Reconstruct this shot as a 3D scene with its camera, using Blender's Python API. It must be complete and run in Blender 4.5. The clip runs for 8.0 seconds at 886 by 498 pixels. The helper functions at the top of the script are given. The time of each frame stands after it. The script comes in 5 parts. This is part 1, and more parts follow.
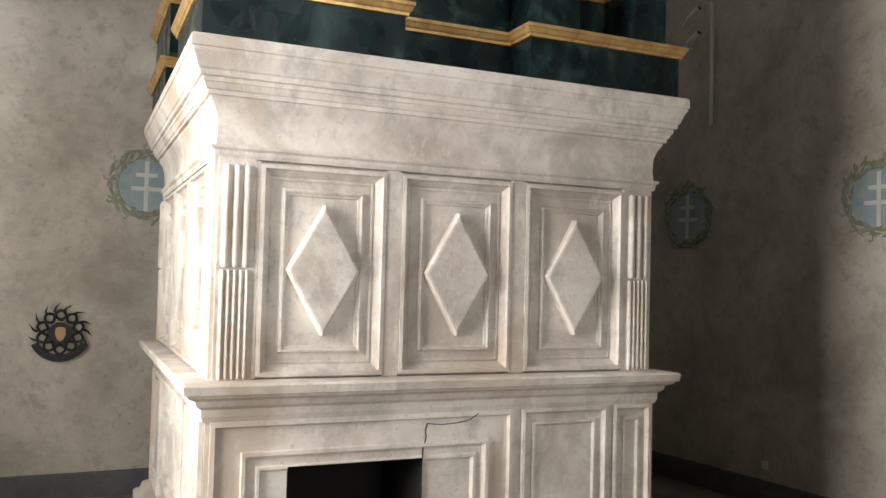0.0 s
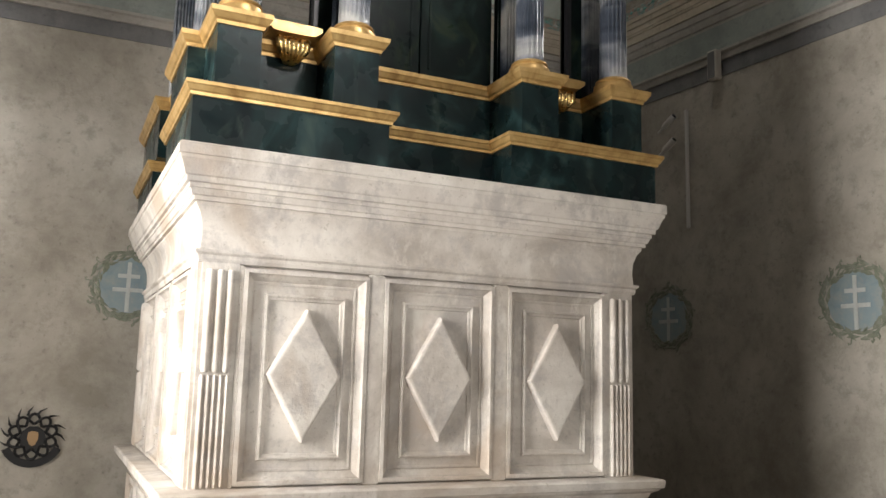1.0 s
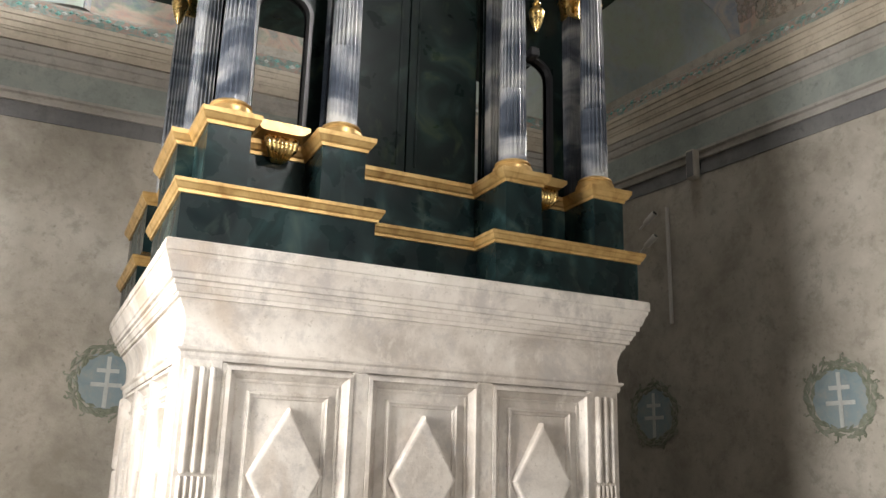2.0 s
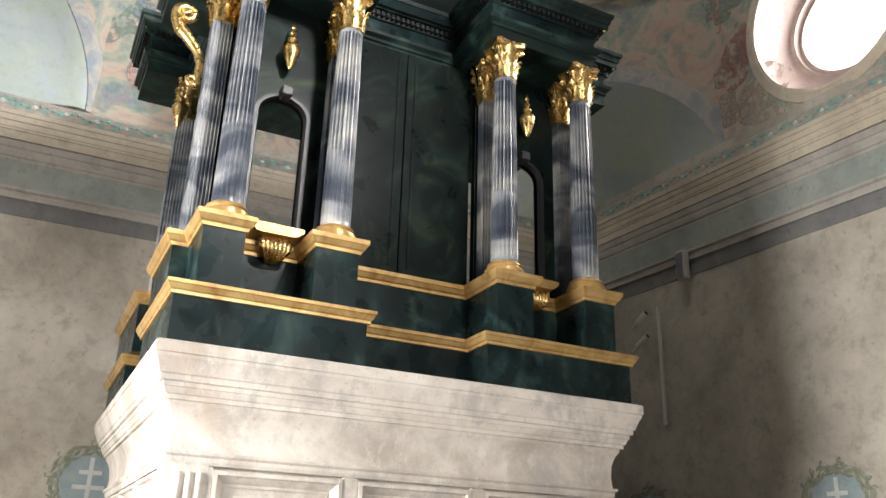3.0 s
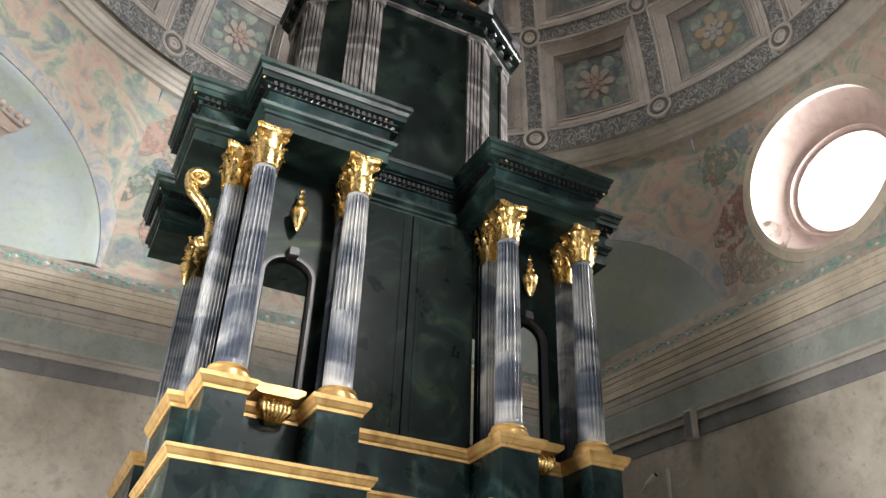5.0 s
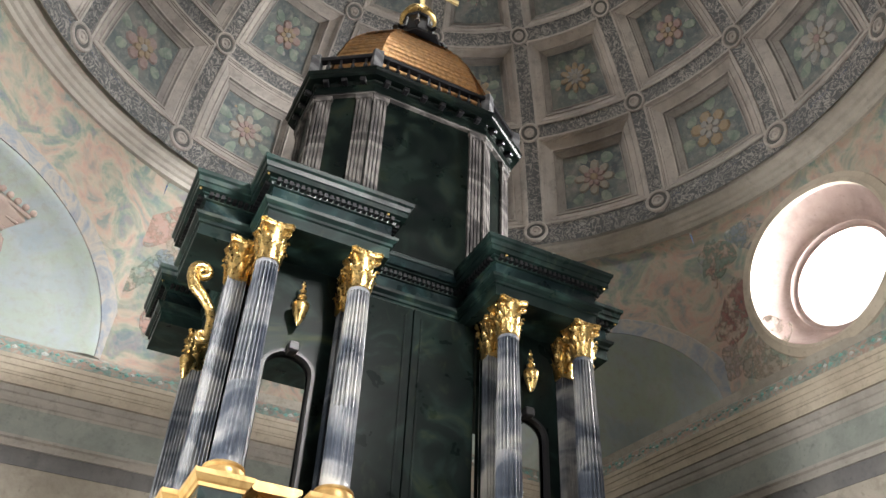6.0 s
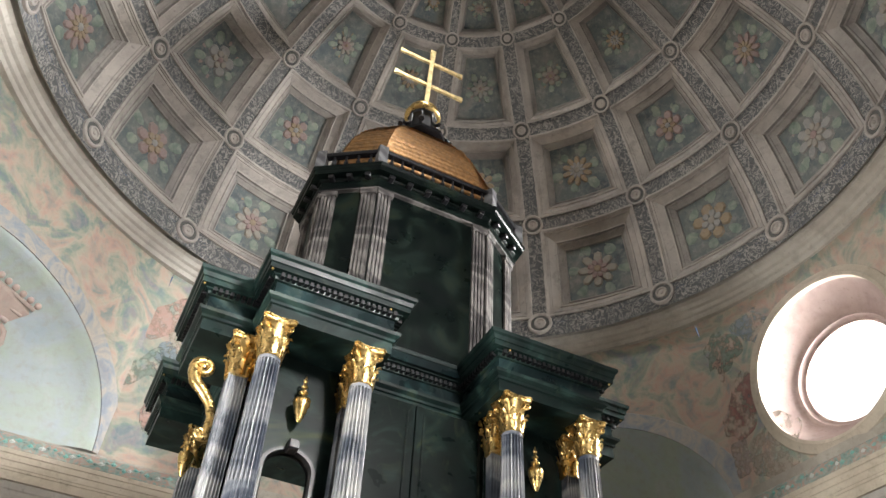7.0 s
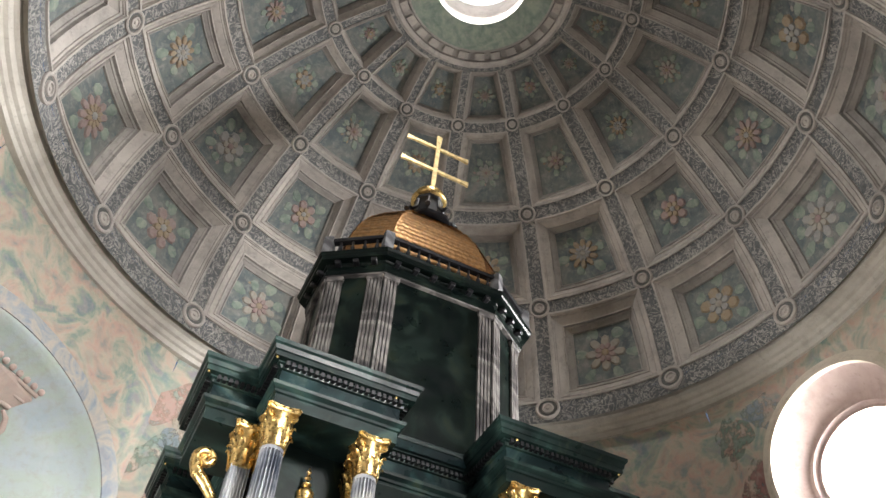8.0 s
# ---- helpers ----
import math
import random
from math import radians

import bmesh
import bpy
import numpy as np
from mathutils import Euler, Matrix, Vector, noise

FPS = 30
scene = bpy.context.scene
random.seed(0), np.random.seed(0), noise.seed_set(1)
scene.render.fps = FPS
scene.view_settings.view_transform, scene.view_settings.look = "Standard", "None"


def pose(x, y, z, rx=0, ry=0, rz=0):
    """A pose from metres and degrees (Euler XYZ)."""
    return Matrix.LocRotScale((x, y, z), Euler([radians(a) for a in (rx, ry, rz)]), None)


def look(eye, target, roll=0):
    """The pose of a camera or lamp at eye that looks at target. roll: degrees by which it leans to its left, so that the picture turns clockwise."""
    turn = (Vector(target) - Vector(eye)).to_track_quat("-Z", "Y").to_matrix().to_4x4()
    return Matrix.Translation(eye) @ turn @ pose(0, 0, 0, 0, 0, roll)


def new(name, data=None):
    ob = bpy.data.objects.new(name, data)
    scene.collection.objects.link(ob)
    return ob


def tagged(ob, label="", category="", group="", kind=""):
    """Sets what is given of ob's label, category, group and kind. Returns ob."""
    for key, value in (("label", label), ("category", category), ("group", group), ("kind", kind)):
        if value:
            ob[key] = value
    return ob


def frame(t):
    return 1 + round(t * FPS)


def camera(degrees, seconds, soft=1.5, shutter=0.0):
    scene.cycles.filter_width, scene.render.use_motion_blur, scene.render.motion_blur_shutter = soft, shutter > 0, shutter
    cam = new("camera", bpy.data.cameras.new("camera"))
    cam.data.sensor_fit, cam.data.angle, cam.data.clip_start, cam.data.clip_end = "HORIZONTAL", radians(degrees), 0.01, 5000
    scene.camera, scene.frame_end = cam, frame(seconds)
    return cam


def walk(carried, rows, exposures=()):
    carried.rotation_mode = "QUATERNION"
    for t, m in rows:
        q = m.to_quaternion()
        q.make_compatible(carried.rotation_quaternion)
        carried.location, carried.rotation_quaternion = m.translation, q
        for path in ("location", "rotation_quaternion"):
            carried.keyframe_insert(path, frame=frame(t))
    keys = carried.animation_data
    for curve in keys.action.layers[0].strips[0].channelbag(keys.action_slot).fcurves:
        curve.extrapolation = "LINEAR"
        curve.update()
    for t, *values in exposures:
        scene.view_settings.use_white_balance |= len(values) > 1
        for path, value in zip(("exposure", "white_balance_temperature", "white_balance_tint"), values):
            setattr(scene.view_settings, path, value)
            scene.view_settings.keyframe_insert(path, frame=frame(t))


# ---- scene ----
# ---- camera and its walk ----
cam = camera(55.67, 8.0)
PATH = [
    (0.0, 0.0000, 0.0000, 1.5991, 92.102, -1.435, -23.740),
    (0.5, -0.0029, -0.0139, 1.6161, 95.348, -1.439, -24.265),
    (1.0, -0.0070, -0.0231, 1.6306, 98.757, -1.464, -24.909),
    (1.5, -0.0126, -0.0286, 1.6421, 101.743, -1.464, -25.560),
    (3.0, -0.0303, -0.0558, 1.6811, 111.504, -1.645, -26.683),
    (3.5, -0.0351, -0.0631, 1.6901, 114.102, -1.713, -26.914),
    (4.0, -0.0345, -0.0663, 1.7042, 116.698, -1.782, -26.850),
    (5.5, -0.0450, -0.1089, 1.7524, 124.393, -2.273, -26.491),
    (6.0, -0.0505, -0.1276, 1.7636, 127.557, -2.421, -26.594),
    (6.5, -0.0523, -0.1466, 1.7765, 130.387, -2.523, -26.502),
    (7.0, -0.0549, -0.1656, 1.7978, 133.476, -2.703, -26.359),
    (7.5, -0.0612, -0.1859, 1.8189, 136.239, -2.854, -26.199),
    (8.0, -0.0662, -0.2030, 1.8369, 138.783, -3.014, -25.985),
]
walk(cam, [(t, pose(x, y, z, rx, ry, rz)) for t, x, y, z, rx, ry, rz in PATH],
     exposures=[(0.0, -0.06), (1.5, 0.06), (3.5, 0.42), (5.5, 0.40), (8.0, 0.45)])

# ---- plan, in metres ----
RX, RY, HALF = 1.475, 3.057, 3.38       # middle of the chapel, half its side
SKEW = -0.0972                          # the side walls lean out of the square by this much
CX, CY = 1.677, 4.793                   # middle of the tabernacle
Z_SPRING, Z_RING = 5.05, 6.95
RING_R, DOME_R = 3.37, 3.181
X_WEST = RX - HALF

# ---- world and light ----
world = bpy.data.worlds.new("sky")
scene.world = world
world.use_nodes = True
wn = world.node_tree
sky = wn.nodes.new("ShaderNodeTexSky")
sky.sky_type, sky.sun_disc, sky.sun_elevation, sky.sun_rotation = "NISHITA", False, radians(40), radians(250)
wn.links.new(sky.outputs[0], wn.nodes["Background"].inputs[0])
wn.nodes["Background"].inputs[1].default_value = 0.12


def window_light(name, m, w, h, power, colour, shape="RECTANGLE", spread=180):
    d = bpy.data.lights.new(name, "AREA")
    d.shape, d.size, d.size_y, d.energy, d.color, d.spread = shape, w, h, power, colour, radians(spread)
    ob = new(name, d)
    ob.matrix_world = m
    return ob


DAY = (1.0, 0.95, 0.89)
SKY = (1.0, 0.98, 0.96)
window_light("window_daylight", look((X_WEST - 0.40, 2.9, 2.25), (3.0, 3.9, 1.8)), 1.9, 2.3, 160, DAY, spread=120)
# assumed west window, out of view; its lamp is aimed up at the dome
window_light("oculus_daylight", look((RX - HALF - 0.41, RY - 0.34, 5.86), (2.0, RY - 0.3, 9.8)), 0.8, 0.8, 3, SKY, "DISK", 85)
window_light("oculus_daylight", look((RX + HALF + 0.37, RY + 0.34, 5.86), (-1.4, 4.3, 6.7)), 0.8, 0.8, 105, SKY, "DISK", 110)
# assumed south window, out of view; its lamp is added to brighten the north-west
window_light("oculus_daylight", look((RX + 0.34, RY - HALF - 0.41, 5.86), (-1.2, 5.6, 4.7)), 0.8, 0.8, 85, SKY, "DISK", 75)
window_light("lantern_daylight", look((RX, RY, 10.32), (RX, RY, 0)), 0.74, 0.74, 45, SKY, "DISK")
# frontal fill added behind the camera; the assumed nave has no window
window_light("nave_daylight", look((1.9, -5.4, 2.4), (0.6, 4.0, 2.8)), 2.4, 2.6, 225, DAY)


# ---- materials ----
def mat(name, colour, rough=0.7, metal=0.0):
    m = bpy.data.materials.new(name)
    m.use_nodes = True
    b = m.node_tree.nodes["Principled BSDF"]
    b.inputs["Base Color"].default_value = (*colour, 1)
    b.inputs["Roughness"].default_value, b.inputs["Metallic"].default_value = rough, metal
    return m


class Nodes:
    """Short names for building a node tree."""

    def __init__(self, m):
        self.t = m.node_tree
        self.b = self.t.nodes["Principled BSDF"]
        self.co = self.t.nodes.new("ShaderNodeTexCoord").outputs["Object"]

    def shifted(self):
        """Moves the pattern by a chance amount from object to object."""
        info, add, mul = self.t.nodes.new("ShaderNodeObjectInfo"), self.t.nodes.new("ShaderNodeVectorMath"), self.t.nodes.new("ShaderNodeMath")
        mul.operation, mul.inputs[1].default_value = "MULTIPLY", 23.0
        self.link(info.outputs["Random"], mul.inputs[0])
        self.link(self.co, add.inputs[0])
        self.link(mul.outputs[0], add.inputs[1])
        self.co = add.outputs[0]
        return self

    def link(self, a, b):
        self.t.links.new(a, b)

    def stretch(self, sx, sy, sz):
        n = self.t.nodes.new("ShaderNodeMapping")
        n.inputs["Scale"].default_value = (sx, sy, sz)
        self.link(self.co, n.inputs["Vector"])
        return n.outputs[0]

    def noise(self, scale, detail=4, rough=0.55, vec=None, warp=0.0):
        n = self.t.nodes.new("ShaderNodeTexNoise")
        n.inputs["Scale"].default_value, n.inputs["Detail"].default_value = scale, detail
        n.inputs["Roughness"].default_value, n.inputs["Distortion"].default_value = rough, warp
        self.link(vec or self.co, n.inputs["Vector"])
        return n.outputs["Fac"]

    def voronoi(self, scale, feature="F1", vec=None):
        n = self.t.nodes.new("ShaderNodeTexVoronoi")
        n.feature = feature
        n.inputs["Scale"].default_value = scale
        self.link(vec or self.co, n.inputs["Vector"])
        return n.outputs["Distance"]

    def ramp(self, fac, *stops):
        n = self.t.nodes.new("ShaderNodeValToRGB")
        e = n.color_ramp.elements
        while len(e) < len(stops):
            e.new(0.5)
        for el, (p, c) in zip(e, stops):
            el.position, el.color = p, (*c, 1) if len(c) == 3 else c
        self.link(fac, n.inputs[0])
        return n.outputs[0]

    def mix(self, fac, a, b, mode="MIX"):
        n = self.t.nodes.new("ShaderNodeMix")
        n.data_type, n.blend_type = "RGBA", mode
        for sock, v in ((n.inputs[0], fac), (n.inputs[6], a), (n.inputs[7], b)):
            if isinstance(v, (int, float)):
                sock.default_value = v
            elif isinstance(v, tuple):
                sock.default_value = (*v, 1)
            else:
                self.link(v, sock)
        return n.outputs[2]

    def colour(self, c):
        self.link(c, self.b.inputs["Base Color"])

    def rough(self, c):
        self.link(c, self.b.inputs["Roughness"])

    def bump(self, h, strength=0.3, dist=0.01):
        n = self.t.nodes.new("ShaderNodeBump")
        n.inputs["Strength"].default_value, n.inputs["Distance"].default_value = strength, dist
        self.link(h, n.inputs["Height"])
        self.link(n.outputs[0], self.b.inputs["Normal"])


def g(v):
    return (v, v, v)


def stone_mat():
    m = mat("whitewashed_limestone", (0.6, 0.57, 0.52), 0.8)
    n = Nodes(m)
    a = n.noise(1.7, 7, 0.66, warp=0.35)
    base = n.ramp(a, (0.36, (0.44, 0.395, 0.35)), (0.48, (0.63, 0.585, 0.535)), (0.62, (0.76, 0.72, 0.67)))
    grey = n.noise(4.6, 7, 0.72, warp=0.25)
    base = n.mix(n.ramp(grey, (0.50, g(0)), (0.63, g(0.7))), base, (0.43, 0.405, 0.39))
    wash = n.noise(11, 5, 0.7, n.stretch(1.0, 1.0, 0.45), 0.2)
    base = n.mix(n.ramp(wash, (0.55, g(0)), (0.70, g(0.6))), base, (0.77, 0.74, 0.69))
    stain = n.noise(1.3, 5, 0.6, warp=0.5)
    base = n.mix(n.ramp(stain, (0.54, g(0)), (0.66, g(0.7))), base, (0.43, 0.345, 0.265))
    spots = n.noise(42, 4, 0.7)
    base = n.mix(n.ramp(spots, (0.60, g(0)), (0.70, g(0.55))), base, (0.38, 0.335, 0.28))
    n.colour(base)
    n.bump(n.mix(0.45, n.noise(12, 8, 0.75), n.noise(70, 4, 0.6)), 0.42, 0.012)
    return m


def plaster_mat(name, low, mid, high, bump=0.25):
    m = mat(name, mid, 0.9)
    n = Nodes(m)
    a = n.noise(1.3, 8, 0.7, warp=0.2)
    c = n.ramp(a, (0.32, low), (0.5, mid), (0.7, high))
    b = n.noise(7, 6, 0.75, warp=0.15)
    c = n.mix(n.ramp(b, (0.50, g(0)), (0.64, g(0.6))), c, low)
    d = n.noise(28, 3, 0.6)
    c = n.mix(n.ramp(d, (0.63, g(0)), (0.72, g(0.35))), c, tuple(v * 0.62 for v in low))
    n.colour(c)
    n.bump(n.mix(0.5, n.noise(9, 6, 0.6), n.noise(60, 2)), bump, 0.01)
    return m


def fresco_mat(name, stops, scale=1.3, flaked=False):
    """Faded wall painting: soft islands of colour over worn plaster."""
    m = mat(name, stops[0], 0.9)
    n = Nodes(m)
    c = n.ramp(n.noise(scale, 4, 0.55, warp=1.6), *[(0.34 + 0.32 * i / (len(stops) - 1), s) for i, s in enumerate(stops)])
    c2 = n.ramp(n.noise(scale * 2.7, 5, 0.6, warp=1.0), *[(0.3 + 0.4 * i / (len(stops) - 1), s) for i, s in enumerate(reversed(stops))])
    c = n.mix(0.3, c, c2)
    worn = n.noise(16, 6, 0.7, warp=0.4)
    c = n.mix(n.ramp(worn, (0.5, g(0)), (0.7, g(0.5))), c, (0.42, 0.40, 0.37))
    n.colour(c)
    n.bump(n.noise(30, 4), 0.2, 0.006)
    if flaked:
        n.link(n.ramp(n.mix(0.45, n.noise(5, 6, 0.65, warp=0.8), n.noise(17, 4, 0.6)), (0.43, g(0)), (0.56, g(0.85))), n.b.inputs["Alpha"])
    return m


def marbled_green(name="green_marbled_paint", dark=(0.004, 0.009, 0.011), mid=(0.009, 0.020, 0.021), vein=(0.055, 0.08, 0.068), rough=0.22, spec=0.2):
    m = mat(name, mid, rough)
    n = Nodes(m)
    a = n.noise(2.2, 5, 0.5, warp=2.2)
    c = n.ramp(a, (0.35, dark), (0.52, mid), (0.60, tuple(v * 2.0 for v in mid)), (0.74, vein))
    streak = n.noise(5.0, 4, 0.55, n.stretch(1.0, 1.0, 0.55), 2.2)
    c = n.mix(n.ramp(streak, (0.58, g(0)), (0.76, g(0.5))), c, vein)
    n.b.inputs["Specular IOR Level"].default_value = spec
    n.colour(c)
    n.rough(n.ramp(n.noise(6, 3), (0.3, g(rough * 0.9)), (0.7, g(rough * 1.8))))
    n.bump(n.noise(11, 2), 0.05, 0.004)
    return m


def marbled_grey():
    m = mat("blue_grey_marbled_paint", (0.2, 0.21, 0.25), 0.3)
    n = Nodes(m).shifted()
    a = n.noise(2.6, 4, 0.5, n.stretch(0.8, 0.8, 1.35), 0.9)
    c = n.ramp(a, (0.34, (0.022, 0.030, 0.046)), (0.46, (0.07, 0.084, 0.112)), (0.56, (0.24, 0.25, 0.272)), (0.70, (0.46, 0.455, 0.44)))
    n.colour(c)
    n.bump(n.noise(40, 2), 0.05, 0.003)
    return m


def gold_mat(name="gilded_wood", colour=(0.84, 0.60, 0.25), rough=0.27, metal=1.0):
    m = mat(name, colour, rough, metal)
    n = Nodes(m)
    c = n.ramp(n.noise(24, 5, 0.6), (0.35, tuple(v * 0.62 for v in colour)), (0.6, colour))
    n.colour(c)
    n.rough(n.ramp(n.noise(45, 3), (0.3, g(rough * 0.75)), (0.7, g(min(1, rough * 1.5)))))
    n.bump(n.noise(60, 4), 0.18, 0.003)
    return m


def wood_gold():
    m = mat("ochre_gilt_moulding", (0.55, 0.33, 0.10), 0.36, 0.55)
    n = Nodes(m)
    c = n.ramp(n.noise(9, 6, 0.6, warp=0.7), (0.3, (0.34, 0.20, 0.07)), (0.5, (0.55, 0.36, 0.14)), (0.72, (0.70, 0.49, 0.22)))
    n.colour(c)
    n.bump(n.noise(50, 4), 0.15, 0.003)
    return m


def carved_mat(name, low, high, ground):
    """A rib with painted scroll work: light curls on a dark ground."""
    m = mat(name, high, 0.85)
    n = Nodes(m)
    curl = n.voronoi(11.0, "DISTANCE_TO_EDGE")
    swirl = n.noise(9.0, 2, 0.5, warp=3.0)
    line = n.ramp(swirl, (0.44, g(0)), (0.49, g(1)), (0.53, g(1)), (0.58, g(0)))
    age = n.ramp(n.noise(2.0, 5, 0.6), (0.35, low), (0.65, high))
    c = n.mix(line, ground, age)
    c = n.mix(n.ramp(curl, (0.0, g(0.5)), (0.07, g(0))), c, tuple(v * 0.6 for v in ground))
    n.colour(c)
    n.bump(n.mix(0.5, line, n.noise(40, 3)), 0.3, 0.006)
    return m


STONE = stone_mat()
WALL = plaster_mat("aged_lime_plaster", (0.29, 0.265, 0.225), (0.43, 0.40, 0.35), (0.55, 0.52, 0.465), 0.4)
BASEBOARD = plaster_mat("grey_painted_plaster", (0.07, 0.072, 0.078), (0.10, 0.102, 0.108), (0.14, 0.14, 0.145))
FLOOR = plaster_mat("worn_stone_floor", (0.13, 0.125, 0.115), (0.20, 0.19, 0.175), (0.27, 0.255, 0.235), 0.1)
DARKBAND = plaster_mat("slate_painted_plaster", (0.13, 0.132, 0.14), (0.19, 0.19, 0.195), (0.25, 0.25, 0.25))
GREENBAND = plaster_mat("grey_green_plaster", (0.22, 0.25, 0.235), (0.31, 0.345, 0.325), (0.40, 0.42, 0.39))
GREYBAND = plaster_mat("grey_plaster_moulding", (0.30, 0.285, 0.26), (0.42, 0.40, 0.37), (0.5, 0.48, 0.45))
CREAM = plaster_mat("cream_plaster_moulding", (0.40, 0.35, 0.28), (0.55, 0.49, 0.40), (0.66, 0.60, 0.51))
LIGHTRING = plaster_mat("pale_plaster_ring", (0.42, 0.39, 0.35), (0.55, 0.52, 0.47), (0.66, 0.63, 0.58))
TEAL = fresco_mat("teal_leaf_border", [(0.17, 0.19, 0.18), (0.20, 0.34, 0.31), (0.42, 0.25, 0.21), (0.36, 0.42, 0.37)], 9.0)
TEALLEAF = fresco_mat("teal_leaf_paint", [(0.12, 0.33, 0.30), (0.19, 0.44, 0.40), (0.32, 0.52, 0.46)], 9.0)
TEALLEAF2 = fresco_mat("dull_green_leaf_paint", [(0.16, 0.24, 0.22), (0.24, 0.33, 0.30), (0.33, 0.38, 0.34)], 9.0)
SPANDREL = fresco_mat("faded_figure_fresco", [(0.18, 0.22, 0.27), (0.23, 0.31, 0.26), (0.48, 0.42, 0.34), (0.50, 0.34, 0.28), (0.24, 0.28, 0.27)], 2.4)
LUNETTE = fresco_mat("pale_blue_fresco", [(0.38, 0.46, 0.52), (0.47, 0.53, 0.57), (0.46, 0.54, 0.47), (0.56, 0.58, 0.56)], 1.1)
ARCHBAND = fresco_mat("grey_painted_arch_band", [(0.24, 0.28, 0.34), (0.31, 0.35, 0.40), (0.50, 0.44, 0.37), (0.28, 0.31, 0.35)], 3.6)
REVEAL = plaster_mat("pink_plaster_reveal", (0.30, 0.225, 0.205), (0.39, 0.30, 0.275), (0.47, 0.38, 0.355))
PINK = fresco_mat("rose_paint", [(0.46, 0.34, 0.31), (0.53, 0.42, 0.37), (0.56, 0.47, 0.42)], 5.0)
ROSEGREYWALL = fresco_mat("rose_grey_stucco", [(0.38, 0.29, 0.26), (0.46, 0.37, 0.33), (0.52, 0.45, 0.40)], 5.0)
CREAMPAINT = fresco_mat("worn_cream_paint", [(0.38, 0.33, 0.27), (0.46, 0.41, 0.34), (0.40, 0.33, 0.28)], 4.0, True)
GREENPAINT = fresco_mat("faded_green_paint", [(0.15, 0.22, 0.18), (0.22, 0.29, 0.24), (0.27, 0.30, 0.26)], 5.0, True)
BLUEPAINT = fresco_mat("blue_grey_paint", [(0.20, 0.25, 0.29), (0.27, 0.32, 0.35), (0.33, 0.35, 0.36)], 4.0, True)
ROSEGREY = fresco_mat("rose_grey_paint", [(0.35, 0.28, 0.26), (0.43, 0.36, 0.33), (0.38, 0.34, 0.31)], 5.0, True)
RED = fresco_mat("faded_red_paint", [(0.25, 0.12, 0.11), (0.34, 0.18, 0.16), (0.30, 0.21, 0.19)], 7.0, True)
ROSEPAINT = fresco_mat("flaked_rose_paint", [(0.42, 0.26, 0.23), (0.50, 0.33, 0.28), (0.52, 0.40, 0.34)], 6.0, True)
RIB = carved_mat("painted_scroll_rib", (0.28, 0.275, 0.265), (0.44, 0.42, 0.39), (0.125, 0.13, 0.135))
FRAME = plaster_mat("grey_mauve_coffer_frame", (0.31, 0.285, 0.265), (0.48, 0.445, 0.415), (0.62, 0.58, 0.535))
FRAME2 = plaster_mat("brown_grey_coffer_frame", (0.23, 0.215, 0.205), (0.36, 0.335, 0.315), (0.47, 0.445, 0.41))
PANEL = fresco_mat("blue_grey_coffer_ground", [(0.085, 0.10, 0.115), (0.135, 0.165, 0.175), (0.185, 0.205, 0.195), (0.26, 0.25, 0.235)], 3.0)
LEAF = fresco_mat("grey_green_leaf_paint", [(0.15, 0.21, 0.18), (0.25, 0.31, 0.26), (0.36, 0.39, 0.32)], 6.0)
PETALS = [fresco_mat("cream_flower_paint", [(0.33, 0.29, 0.24), (0.38, 0.36, 0.32), (0.31, 0.26, 0.22)], 6.0),
          fresco_mat("rose_flower_paint", [(0.30, 0.21, 0.20), (0.36, 0.28, 0.26), (0.28, 0.18, 0.18)], 6.0),
          fresco_mat("ochre_flower_paint", [(0.31, 0.23, 0.15), (0.37, 0.30, 0.21), (0.27, 0.18, 0.13)], 6.0),
          fresco_mat("grey_white_flower_paint", [(0.30, 0.30, 0.29), (0.37, 0.36, 0.35), (0.26, 0.27, 0.27)], 6.0)]
HEART = mat("dark_button_paint", (0.12, 0.12, 0.115), 0.8)
GREEN = marbled_green()
GREEN_FLAT = marbled_green("dark_green_marbled_panel", (0.003, 0.006, 0.006), (0.005, 0.010, 0.009), (0.034, 0.046, 0.022), 0.26, 0.12)
GREEN_CORN = marbled_green("green_marbled_cornice_paint", (0.005, 0.011, 0.011), (0.011, 0.024, 0.022), (0.05, 0.07, 0.045), 0.28)
GREY = marbled_grey()
GOLD = gold_mat()
GILT = wood_gold()
GOLD_BRIGHT = gold_mat("polished_gilt_metal", (0.92, 0.72, 0.36), 0.42, 0.45)
GOLD_TILE = gold_mat("gilt_scale_roof", (0.62, 0.36, 0.15), 0.42, 0.85)
BLACK = mat("black_painted_wood", (0.008, 0.008, 0.010), 0.4)
SILVER = marbled_green("grey_marbled_trim", (0.05, 0.05, 0.055), (0.10, 0.10, 0.105), (0.22, 0.215, 0.21), 0.35)
TOWERGREY = marbled_green("brown_grey_marbled_paint", (0.035, 0.032, 0.034), (0.095, 0.088, 0.085), (0.19, 0.18, 0.165), 0.4)
TOWERDARK = marbled_green("near_black_green_paint", (0.002, 0.004, 0.004), (0.004, 0.007, 0.006), (0.015, 0.02, 0.012), 0.26, 0.12)
# near black, standing for the shade inside the hole and the crack
VOID = mat("shade_black_hollow", (0.004, 0.004, 0.004), 0.9)
IRON = mat("black_iron", (0.012, 0.012, 0.013), 0.55, 0.3)
WHITE_METAL = mat("white_powder_coat", (0.62, 0.61, 0.59), 0.4)
